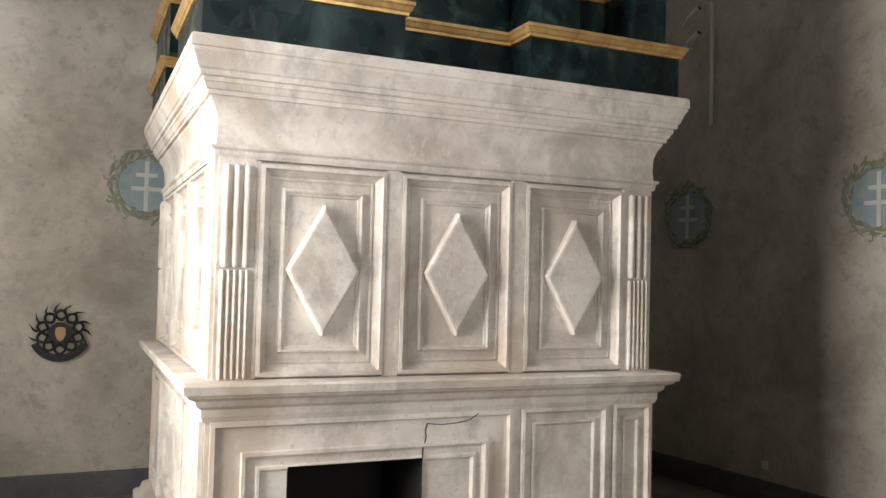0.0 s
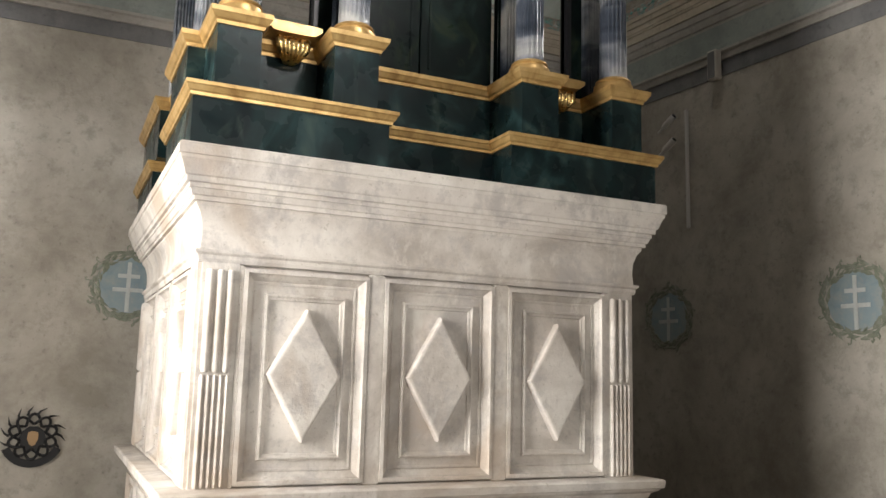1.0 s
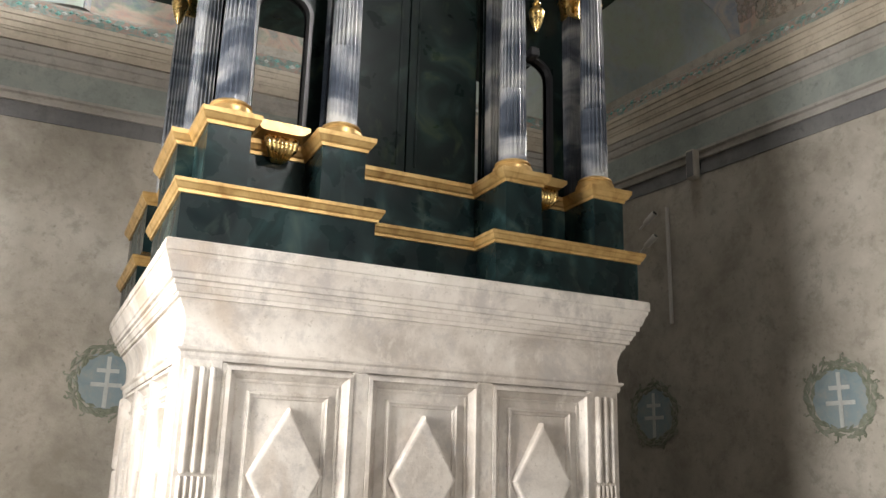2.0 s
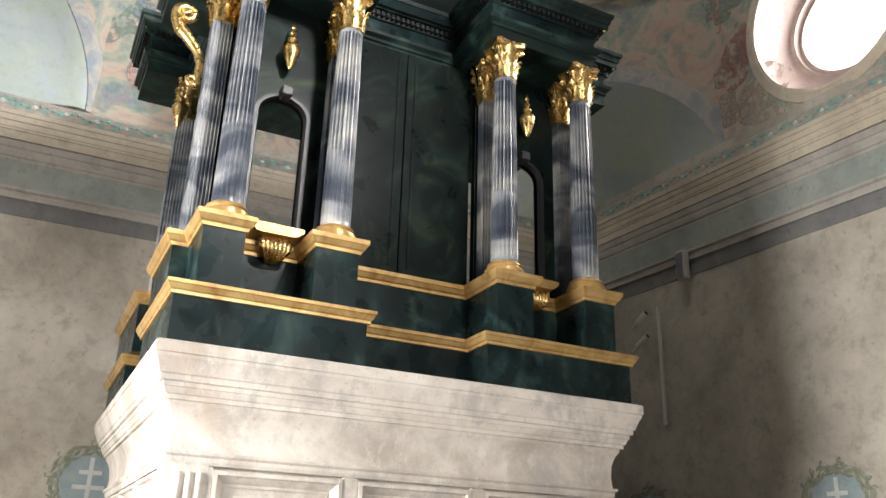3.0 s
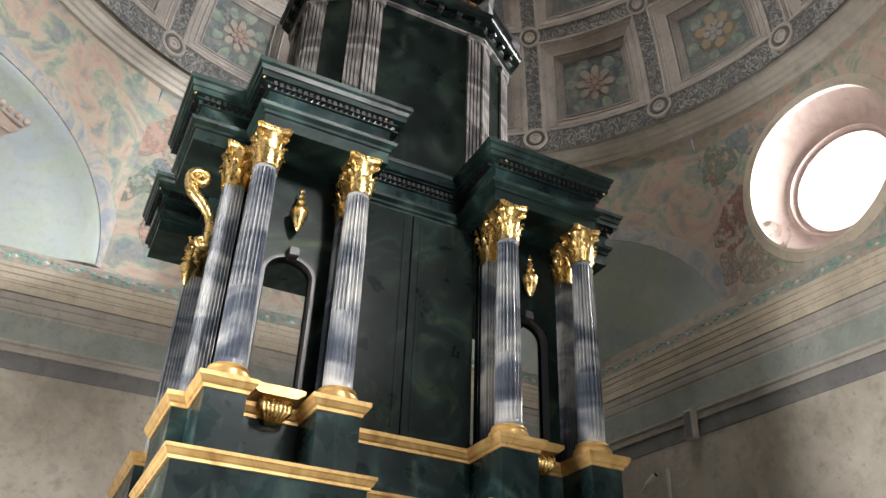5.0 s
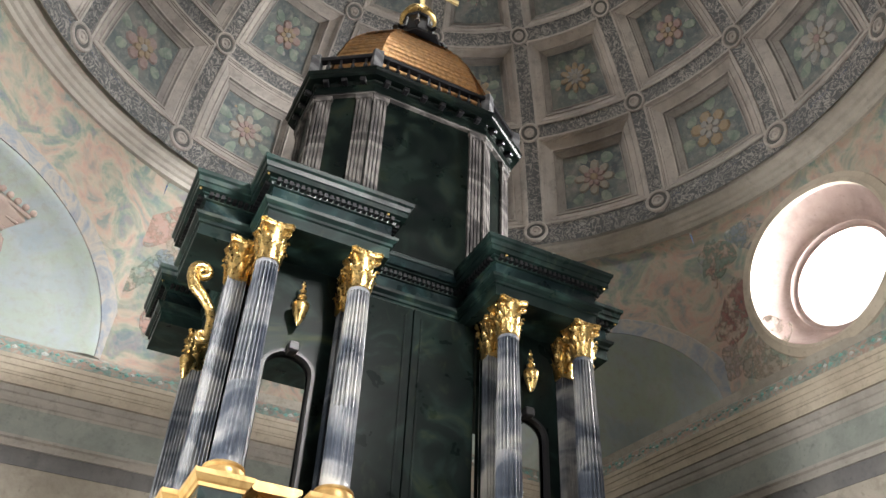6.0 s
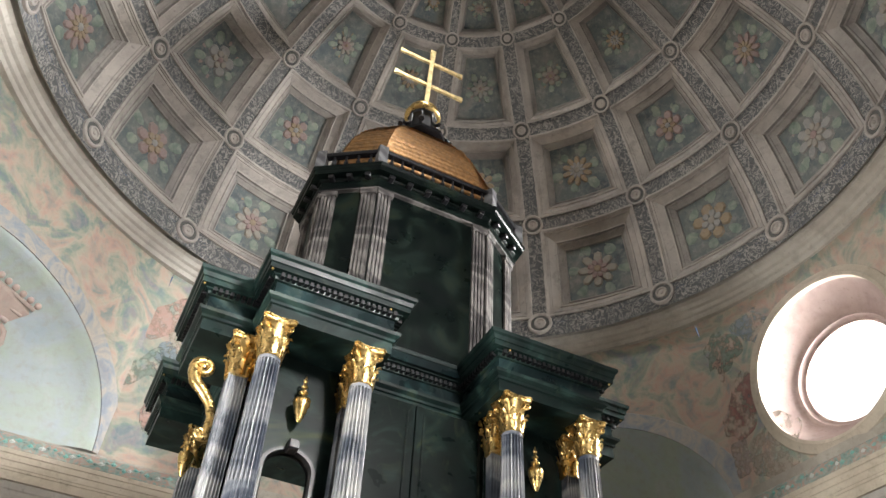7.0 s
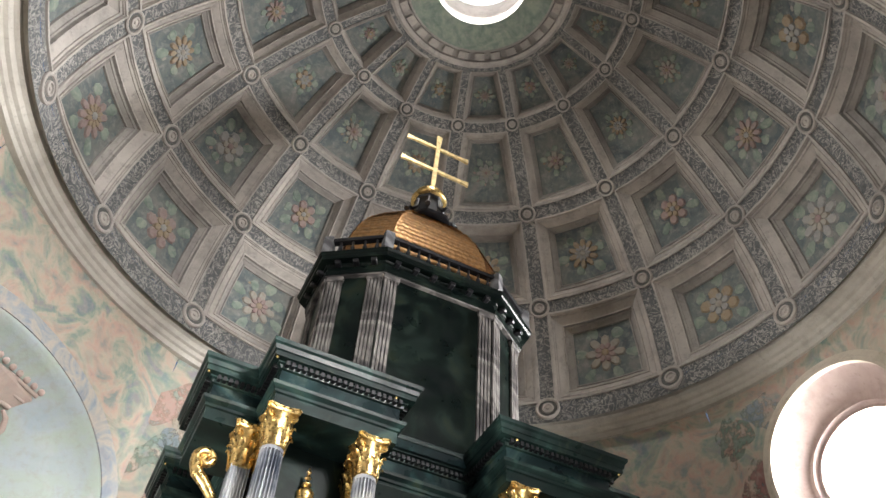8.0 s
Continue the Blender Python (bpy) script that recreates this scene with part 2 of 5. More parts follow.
BLUE = fresco_mat("light_blue_paint", [(0.21, 0.29, 0.33), (0.27, 0.35, 0.385), (0.34, 0.37, 0.37)], 4.0)
PALE = fresco_mat("chalk_white_paint", [(0.52, 0.56, 0.55), (0.60, 0.62, 0.60), (0.50, 0.54, 0.52)], 5.0)
OLIVE = fresco_mat("olive_leaf_paint", [(0.16, 0.19, 0.14), (0.24, 0.26, 0.20), (0.30, 0.33, 0.28)], 8.0)
BRONZE = mat("worn_bronze", (0.30, 0.20, 0.11), 0.45, 0.8)
DARKWOOD = mat("dark_stained_wood", (0.035, 0.028, 0.022), 0.5)
GLOW = bpy.data.materials.new("bright_sky_backdrop")
GLOW.use_nodes = True
GLOW.node_tree.nodes["Principled BSDF"].inputs["Emission Color"].default_value = (1, 1, 1, 1)
GLOW.node_tree.nodes["Principled BSDF"].inputs["Emission Strength"].default_value = 1.3


# ---- building helpers ----
class Mesh:
    """Collects vertices and faces of one mesh."""

    def __init__(self):
        self.v, self.f, self.m = [], [], []

    def add(self, verts, faces, slot=0):
        k = len(self.v)
        self.v += [tuple(p) for p in verts]
        self.f += [tuple(i + k for i in fc) for fc in faces]
        self.m += [slot] * len(faces)
        return self

    def loops(self, rings, closed=True, slot=0, cap0=False, cap1=False):
        """Skin between rings of equal length; closed: each ring is a closed loop."""
        n = len(rings[0])
        faces = []
        for i in range(len(rings) - 1):
            for j in range(n if closed else n - 1):
                a, b = i * n + j, i * n + (j + 1) % n
                faces.append((a, b, b + n, a + n))
        if cap0:
            faces.append(tuple(range(n - 1, -1, -1)))
        if cap1:
            faces.append(tuple(range((len(rings) - 1) * n, len(rings) * n)))
        return self.add([p for r in rings for p in r], faces, slot)

    def box(self, x0, x1, y0, y1, z0, z1, slot=0, bevel=0.0):
        b = min(bevel, (x1 - x0) / 3, (y1 - y0) / 3, (z1 - z0) / 3)
        if b <= 0:
            r = [[(x0, y0, z), (x1, y0, z), (x1, y1, z), (x0, y1, z)] for z in (z0, z1)]
        else:
            r = []
            for z, i in ((z0, b), (z0 + b, 0), (z1 - b, 0), (z1, b)):
                c = [(x0 + i, y0 + i), (x1 - i, y0 + i), (x1 - i, y1 - i), (x0 + i, y1 - i)]
                k = b * 0.5
                s = [(1, 1), (-1, 1), (-1, -1), (1, -1)]
                ring = []
                for (cx, cy), (sx, sy), first in zip(c, s, (1, 0, 1, 0)):
                    p, q = (cx, cy + sy * k, z), (cx + sx * k, cy, z)
                    ring += [p, q] if first else [q, p]
                r.append(ring)
        return self.loops(r, True, slot, True, True)

    def lathe(self, profile, seg=24, cx=0.0, cy=0.0, slot=0, cap=True, start=0.0):
        rings = [[(cx + r * math.cos(start + math.tau * j / seg), cy + r * math.sin(start + math.tau * j / seg), z) for j in range(seg)] for r, z in profile]
        return self.loops(rings, True, slot, cap, cap)

    def ball(self, c, r, slot=0, seg=8, rows=5):
        rx, ry, rz = r if isinstance(r, tuple) else (r, r, r)
        rings = [[(c[0] + rx * math.sin(a) * math.cos(math.tau * j / seg), c[1] + ry * math.sin(a) * math.sin(math.tau * j / seg), c[2] - rz * math.cos(a))
                  for j in range(seg)] for a in [math.pi * (i + 0.15) / (rows + 0.3) for i in range(rows + 1)]]
        return self.loops(rings, True, slot, True, True)

    def tube(self, pts, r, seg=8, slot=0, taper=None):
        pts = [Vector(p) for p in pts]
        rings = []
        for i, p in enumerate(pts):
            d = (pts[min(i + 1, len(pts) - 1)] - pts[max(i - 1, 0)]).normalized()
            u = d.orthogonal().normalized() if i == 0 else (u - d * u.dot(d)).normalized()
            w = d.cross(u)
            rr = r * (taper[i] if taper else 1)
            rings.append([p + (u * math.cos(math.tau * j / seg) + w * math.sin(math.tau * j / seg)) * rr for j in range(seg)])
        return self.loops(rings, True, slot, True, True)

    def moved(self, f):
        self.v = [tuple(f(Vector(p))) for p in self.v]
        return self

    def data(self, name, *mats, smooth=None):
        me = bpy.data.meshes.new(name)
        me.from_pydata(self.v, [], self.f)
        for m in mats:
            me.materials.append(m)
        if len(mats) > 1:
            me.polygons.foreach_set("material_index", self.m)
        bm = bmesh.new()
        bm.from_mesh(me)
        bmesh.ops.recalc_face_normals(bm, faces=bm.faces)
        if smooth:
            lim = radians(smooth)
            for fc in bm.faces:
                fc.smooth = True
            for e in bm.edges:
                e.smooth = len(e.link_faces) == 2 and e.calc_face_angle(0) < lim
        bm.to_mesh(me)
        bm.free()
        return me


def thing(name, label, category, at=None, group="", kind=""):
    return_ob = tagged(new(name), label, category, group, kind)
    return_ob.matrix_world = at or Matrix.Identity(4)
    return_ob.empty_display_size = 0.1
    return return_ob


def part(name, mesh, material, parent, label="", smooth=None, m=None):
    """Links a Mesh, or mesh data, as one object under a thing or a part."""
    mats = material if isinstance(material, (list, tuple)) else [material]
    ob = new(name, mesh.data(name, *mats, smooth=smooth) if isinstance(mesh, Mesh) else mesh)
    ob.parent = parent
    if m is not None:
        ob.matrix_local = m
    return tagged(ob, label)


def setting(name, mesh, material, label, category, smooth=None):
    mats = material if isinstance(material, (list, tuple)) else [material]
    return tagged(new(name, mesh.data(name, *mats, smooth=smooth)), label, category, kind="structure")


def quarter(k):
    return Matrix.Rotation(k * math.pi / 2, 4, "Z")


def offset(poly, d):
    """A closed plan, anticlockwise, pushed outwards by d with mitred corners."""
    out, n = [], len(poly)
    for i in range(n):
        p, q, r = Vector(poly[i - 1]), Vector(poly[i]), Vector(poly[(i + 1) % n])
        a, b = (q - p).normalized(), (r - q).normalized()
        na, nb = Vector((a.y, -a.x)), Vector((b.y, -b.x))
        s = (na + nb) / (1 + na.dot(nb))
        out.append((q.x + s.x * d, q.y + s.y * d))
    return out


def moulding(poly, profile, cap=True):
    """Sweeps a profile of (outward, height) round a plan."""
    return Mesh().loops([[(x, y, z) for x, y in offset(poly, d)] for d, z in profile], True, 0, cap, cap)


def four(front):
    """A plan with the same front on four sides, from the points of its front (left to right, y negative)."""
    out = []
    for k in range(4):
        c, s = round(math.cos(k * math.pi / 2)), round(math.sin(k * math.pi / 2))
        out += [(c * x - s * y, s * x + c * y) for x, y in front]
    return out


def square(w):
    return [(-w, -w), (w, -w), (w, w), (-w, w)]


def loft_panel(x0, x1, z0, z1, y, steps, slot=0):
    """Nested rectangles in a wall that faces -y: steps of (inset, proud)."""
    rings = [[(x0 + i, y - d, z0 + i), (x1 - i, y - d, z0 + i), (x1 - i, y - d, z1 - i), (x0 + i, y - d, z1 - i)] for i, d in steps]
    return Mesh().loops(rings, True, slot, False, True)


# ---- the room: floor, walls, frieze ----
X0, X1, Y0, Y1 = RX - HALF, RX + HALF, RY - HALF, RY + HALF
T = 0.45
WALL_TOP = 5.12


def skewed(v):
    """Leans the plan of the chapel out of the square."""
    return Vector((v.x + SKEW * (v.y - RY), v.y, v.z))



setting("floor", Mesh().box(-6, 8, -7, 8, -0.3, 0), FLOOR, "worn grey stone floor of the chapel", "floor")
wall = Mesh().box(X0 - T, X1 + T, Y1, Y1 + T, 0, WALL_TOP)
setting("wall_north", wall.moved(skewed), WALL, "aged beige lime plaster wall with stains", "wall")
setting("wall_east", Mesh().box(X1, X1 + T, Y0 - T, Y1, 0, WALL_TOP).moved(skewed), WALL, "aged beige lime plaster wall with stains", "wall")
west = Mesh()
west.box(X0 - T, X0, Y0 - T, 1.9, 0, WALL_TOP)
west.box(X0 - T, X0, 3.9, Y1, 0, WALL_TOP)
west.box(X0 - T, X0, 1.9, 3.9, 0, 0.9)
west.box(X0 - T, X0, 1.9, 3.9, 3.4, WALL_TOP)
setting("wall_west", west.moved(skewed), WALL, "aged beige plaster wall with a tall window", "wall")
# assumed wall, out of view; its opening is kept narrow to shade the east wall
south = Mesh()
south.box(X0, -0.95, Y0 - T, Y0, 0, WALL_TOP)
south.box(2.2, X1, Y0 - T, Y0, 0, WALL_TOP)
south.box(-0.95, 2.2, Y0 - T, Y0, 4.2, WALL_TOP)
setting("wall_south", south.moved(skewed), WALL, "unseen plaster wall, opening narrowed to keep light off the east wall", "wall")
# assumed nave, out of view, which closes the chapel off from the sky
nave = Mesh()
nave.box(-6, 8, -7, -6.6, 0, 7)
nave.box(-6, -5.6, -6.6, Y0 - T, 0, 7)
nave.box(7.6, 8, -6.6, Y0 - T, 0, 7)
nave.box(-5.6, X0 - T + 0.36, Y0 - T - 0.02, Y0 - T + 0.3, 0, 7)
nave.box(X1 + T, 7.6, Y0 - T - 0.02, Y0 - T + 0.3, 0, 7)
nave.box(X0 - T, X1 + T, Y0 - 1.5, Y0 - 1.2, 4.88, 7)
nave.box(X0 - T, X1 + T, Y0 - 1.5, Y0 - T, 4.6, 4.88)
setting("wall_nave", nave, WALL, "plain plaster walls of an assumed nave behind", "wall")
setting("ceiling_nave", Mesh().box(-6, 8, -7, Y0 - 1.2, 7, 7.3), WALL, "plain plaster ceiling of an assumed nave", "ceiling")

room = [tuple(skewed(Vector((x, y, 0))))[:2] for x, y in ((X0, Y0), (X1, Y0), (X1, Y1), (X0, Y1))]


def room_band(name, profile, material, label, category):
    """A band round the inside of the room: profile of (inward, height)."""
    m = moulding(room, [(-d, z) for d, z in profile], False)
    return setting(name, m, material, label, category)


room_band("baseboard", [(0, 0.01), (0.02, 0.01), (0.02, 0.18), (0.012, 0.19), (0, 0.19)], BASEBOARD, "dark grey painted baseboard", "baseboard")
room_band("trim_dark_band", [(0, 4.080), (0.008, 4.080), (0.008, 4.206), (0, 4.206)], DARKBAND, "slate grey painted band on the wall", "trim")
room_band("trim_architrave", [(0, 4.206), (0.03, 4.206), (0.035, 4.232), (0.02, 4.237), (0.024, 4.258), (0.045, 4.269), (0.045, 4.290), (0.0, 4.295)], GREYBAND, "grey plaster moulding below the frieze", "trim")
room_band("trim_frieze", [(0, 4.295), (0.012, 4.295), (0.012, 4.510), (0, 4.510)], GREENBAND, "grey green painted frieze with worn paint", "trim")
room_band("trim_bed_moulding", [(0, 4.510), (0.014, 4.510), (0.014, 4.531), (0.024, 4.541), (0.03, 4.573), (0.03, 4.599), (0.04, 4.609), (0.046, 4.656), (0, 4.667)], GREYBAND, "grey plaster bed moulding", "trim")
room_band("trim_cornice", [(0, 4.667), (0.05, 4.667), (0.052, 4.730), (0.06, 4.735), (0.06, 4.751), (0.066, 4.756), (0.068, 4.798), (0.078, 4.803), (0.08, 4.845), (0.09, 4.850), (0.09, 4.884), (0.0, 4.892)], CREAM, "cream plaster cornice with fine steps", "trim")
room_band("trim_leaf_border", [(0, 4.890), (0.080, 4.890), (0.07, 4.913), (0.05, 5.002), (0.03, 5.023), (-0.42, 5.026)], TEAL, "teal and red painted leaf border", "trim")
leaf_row = Mesh()
q = random.Random(5)
for side in ("north", "east"):
    for i in range(150):
        a = 0.05 + (2 * HALF - 0.1) * i / 150
        d = 0.5 - 0.5 * math.cos(i * 0.9)
        z = 4.957 + 0.019 * math.sin(i * 1.25)
        off = 0.066 - 0.25 * (z - 4.924)
        base_p = Vector((X0 + a, Y1 - off - 0.004, z)) if side == "north" else Vector((X1 - off - 0.004, Y0 + a, z))
        ax = Vector((1, 0, 0)) if side == "north" else Vector((0, 1, 0))
        inw = Vector((0, -1, 0)) if side == "north" else Vector((-1, 0, 0))
        w, h = 0.020 + 0.012 * q.random(), 0.014 + 0.010 * q.random()
        base_p = skewed(base_p)
        leaf_row.add([base_p - ax * w, base_p - Vector((0, 0, h)), base_p + ax * w, base_p + Vector((0, 0, h)), base_p + inw * 0.01], [(0, 1, 4), (1, 2, 4), (2, 3, 4), (3, 0, 4)], i % 2 if i % 5 else 2)
tagged(setting("trim_leaf_row", leaf_row, [TEALLEAF, TEALLEAF2, PALE], "small teal painted leaves along the border", "trim"), kind="stuff")

# ---- upper zone: eight painted faces that turn into the round ----
CUT = 1.50                                   # half width of the straight faces
DIAG = (HALF + CUT) / math.sqrt(2)           # distance of the slanting faces
DHALF = (HALF - CUT) / math.sqrt(2)


def drum_point(face, u, z, out=0.0):
    """A point of the upper zone: face 0..7 anticlockwise from east, u along it, z height, out: metres behind the surface."""
    d, half = (HALF, CUT) if face % 2 == 0 else (DIAG, DHALF)
    v = min(max((z - Z_SPRING) / (Z_RING - Z_SPRING), 0), 1) ** 1.6
    p = Vector((d, u))
    q = p.normalized() * (RING_R + 0.05)
    p = p.lerp(q, v)
    p += (Vector((1, 0)) if face % 2 else p.normalized()) * out
    a = face * math.pi / 4
    x, y = p.x * math.cos(a) - p.y * math.sin(a), p.x * math.sin(a) + p.y * math.cos(a)
    return (RX + x, RY + y, z)


def rect_ring(half, z0, z1, n, angles, cu=0.0):
    """Where rays at the given angles from the middle of a face leave its rectangle."""
    zc = n
    out = []
    for a in angles:
        c, s = math.cos(a), math.sin(a)
        k = min((half - cu if c > 0 else half + cu) / abs(c) if abs(c) > 1e-6 else 1e9, ((z1 - zc) if s > 0 else (zc - z0)) / abs(s) if abs(s) > 1e-6 else 1e9)
        out.append((cu + c * k, zc + s * k))
    return out


OC_U, OC_Z, OC_R = 0.34, 5.86, 0.68           # round windows: place along the face, height, radius
for face in (0, 2, 4, 6):
    drum = Mesh()
    corner = [math.atan2(zz - OC_Z, uu - OC_U) for uu, zz in ((CUT, Z_SPRING), (CUT, Z_RING), (-CUT, Z_RING), (-CUT, Z_SPRING))]
    angs = sorted([math.tau * i / 72 - math.pi for i in range(72)] + corner)
    outer = rect_ring(CUT, Z_SPRING, Z_RING, OC_Z, angs, OC_U)
    hole = 0.02 if face == 2 else OC_R
    inner = [(OC_U + hole * math.cos(a), OC_Z + hole * math.sin(a)) for a in angs]
    rows = [[drum_point(face, a[0] + (b[0] - a[0]) * k / 6, a[1] + (b[1] - a[1]) * k / 6) for a, b in zip(inner, outer)] for k in range(7)]
    drum.loops(rows, True, 0, face == 2)
    setting("wall_drum_%d" % face, drum, SPANDREL, "upper wall face with faded figure fresco", "wall", smooth=40)
ARCH_W, ARCH_H = 1.28, 0.96
for face in (1, 3, 5, 7):
    drum = Mesh()
    n = 40
    arch = [(ARCH_W * math.cos(math.pi * i / n), Z_SPRING + ARCH_H * math.sin(math.pi * i / n)) for i in range(n + 1)]
    edge = rect_ring(DHALF, Z_SPRING, Z_RING, Z_SPRING + 1e-4, [math.atan2(z - Z_SPRING, u) for u, z in arch])
    rows = [[drum_point(face, a[0] + (b[0] - a[0]) * k / 5, a[1] + (b[1] - a[1]) * k / 5) for a, b in zip(arch, edge)] for k in range(6)]
    drum.loops(rows, False)
    setting("wall_drum_%d" % face, drum, SPANDREL, "slanting wall face with faded fresco", "wall", smooth=40)
for face in (1, 3, 5, 7):
    niche, band = Mesh(), Mesh()
    n = 40
    rows = []
    for k in (1.0, 0.99, 0.97, 0.94, 0.88, 0.8, 0.7, 0.6, 0.5, 0.4, 0.3, 0.2, 0.1, 0.02):
        row = []
        for i in range(n + 1):
            c, d = math.cos(math.pi * i / n) * k, math.sin(math.pi * i / n) * k
            back = max(0.0, DHALF - ARCH_W * abs(c)) * (1 - d) ** 0.9 * min(1.0, (1 - k) / 0.10)
            row.append(drum_point(face, ARCH_W * c, Z_SPRING + ARCH_H * d, back))
        rows.append(row)
    niche.loops(rows, False)
    ks = [(1.0, 0.0), (1.0, -0.012), (1.15, -0.012), (1.16, 0.0)]
    rows = [[drum_point(face, ARCH_W * k * math.cos(math.pi * i / n), Z_SPRING + ARCH_H * k * math.sin(math.pi * i / n), o) for i in range(n + 1)] for k, o in ks]
    band.loops(rows, False)
    setting("wall_niche_%d" % face, niche, LUNETTE, "hollow corner lunettes with pale blue fresco", "wall", smooth=50)
    setting("trim_arch_band_%d" % face, band, ARCHBAND, "painted grey bands round the corner arches", "trim", smooth=40)




def painted_patch(name, face, cu, cz, ru, rz, material, label, seed, turn=0.0, lobes=5):
    """A plain painted patch with an uneven outline, lying on the upper wall."""
    q = random.Random(seed)
    amp = [(q.uniform(0.05, 0.22), q.uniform(0, 6.28), k) for k in range(2, 2 + lobes)]
    n = 40
    outline = []
    for j in range(n):
        a = math.tau * j / n
        k = 1 + sum(w * math.sin(f * a + p) / (f ** 0.5) for w, p, f in amp)
        u, v = ru * k * math.cos(a), rz * k * math.sin(a)
        outline.append((cu + u * math.cos(turn) - v * math.sin(turn), cz + u * math.sin(turn) + v * math.cos(turn)))
    rows = [[drum_point(face, cu + (u - cu) * f, cz + (v - cz) * f, -0.005 if f < 1 else 0.002) for u, v in outline] for f in (1.0, 0.985, 0.7, 0.4, 0.05)]
    return setting(name, Mesh().loops(rows, True, 0, False, True), material, label, "wall painting", smooth=40)


for spec in (
        (0, 1.26, 5.50, 0.17, 0.26, RED, "faded red painted drapery", 11, 0.4), (0, 1.02, 5.10, 0.27, 0.22, CREAMPAINT, "worn cream painted patch", 12, 0.0),
        (0, 1.30, 5.98, 0.20, 0.16, GREENPAINT, "faded green painted foliage", 13, 0.3), (0, 1.38, 5.86, 0.07, 0.09, ROSEPAINT, "rose painted patch", 14, 0.0),
        (0, 0.93, 6.05, 0.17, 0.15, BLUEPAINT, "blue grey painted sky", 15, 0.0), (0, 1.40, 5.16, 0.12, 0.14, ROSEGREY, "rose grey painted patch", 21, 0.0),
        (2, 1.36, 5.95, 0.13, 0.27, ROSEPAINT, "rose painted drapery", 16, 0.6), (2, 1.13, 5.20, 0.15, 0.20, ROSEPAINT, "rose painted patch", 17, 0.1),
        (2, 1.18, 5.83, 0.10, 0.12, CREAMPAINT, "cream painted patch", 18, 0.3), (2, 1.22, 5.60, 0.13, 0.16, BLUEPAINT, "blue grey painted drapery", 19, -0.4),
        (2, 1.36, 5.55, 0.12, 0.22, GREENPAINT, "faded green painted foliage", 20, 0.7), (2, 0.98, 5.55, 0.12, 0.22, ROSEGREY, "rose grey painted patch", 22, 0.2),
        (0, -1.2, 5.5, 0.2, 0.3, ROSEPAINT, "rose painted drapery", 23, 0.2), (2, -1.2, 5.5, 0.2, 0.3, RED, "faded red painted drapery", 24, 0.2)):
    painted_patch("trim_painted_patch", spec[0], spec[1], Z_SPRING + (spec[2] - 4.81) * 1.2, spec[3] * 1.1, spec[4] * 1.15, *spec[5:])
crest = thing("coat_of_arms", "rose painted stucco coat of arms with a crown", "coat of arms")


def hollow(u, z):
    """How far the corner lunette lies behind its arch at (u, z)."""
    c, d = u / ARCH_W, (z - Z_SPRING) / ARCH_H
    k = math.hypot(c, d)
    return max(0.0, DHALF - abs(u)) * max(0.0, 1 - d) ** 0.9 * min(1.0, max(0.0, 1 - k) / 0.10)


def crest_shape(points, o0, o1):
    n = len(points)
    cu, cz = sum(p[0] for p in points) / n, sum(p[1] for p in points) / n
    return Mesh().loops([[drum_point(3, cu + (u - cu) * f, cz + (z - cz) * f, o + hollow(cu + (u - cu) * f, cz + (z - cz) * f)) for u, z in points] for f, o in ((1, o0), (1, o1 + 0.01), (0.94, o1))], True, 0, False, True)


def mirrored(points, c):
    return points + [(2 * c - u, z) for u, z in reversed(points)]


CU, CZ = 0.0, 5.84                      # middle and top of the crest


def crest_at(u, z):
    return CU + u * 0.9, CZ + (z - 6.05) * 0.78


def crest_line(name, points, r, material, taper=None):
    pts = [crest_at(u, z) for u, z in points]
    part(name, Mesh().tube([drum_point(3, u, z, hollow(u, z) - 0.025) for u, z in pts], r, 8, 0, taper), material, crest, smooth=60)


def crest_field(name, half):
    full = half + [(-u, z) for u, z in reversed(half)]
    part(name, crest_shape([crest_at(u, z) for u, z in full], 0.01, -0.012), PINK, crest)


crest_field("shield", [(0, 5.20), (0.16, 5.24), (0.28, 5.34), (0.34, 5.50), (0.32, 5.66), (0.35, 5.80)])
for i in range(5):
    z = 5.33 + 0.095 * i
    crest_line("rib_band", [(0.26 * (j / 4 - 1), z + 0.035 * math.cos(j * 0.8)) for j in range(9)], 0.018, LIGHTRING)
crest_field("crown", [(0, 5.86), (0.36, 5.84), (0.44, 5.98), (0.38, 6.02)])
for z, r in ((5.85, 0.020), (5.93, 0.012), (6.01, 0.018)):
    crest_line("crown_band", [((0.36 + (z - 5.85) * 0.4) * (j / 5 - 1), z + 0.025 * math.sin(j * math.pi / 10)) for j in range(11)], r, ROSEGREYWALL)
for i in range(11):
    u, z = crest_at(-0.42 + 0.084 * i, 6.05 + 0.03 * (1 - abs(i - 5) / 5))
    part("pearl", Mesh().ball(drum_point(3, u, z, hollow(u, z) - 0.02), 0.028, 0, 10, 6), PINK, crest, smooth=60)
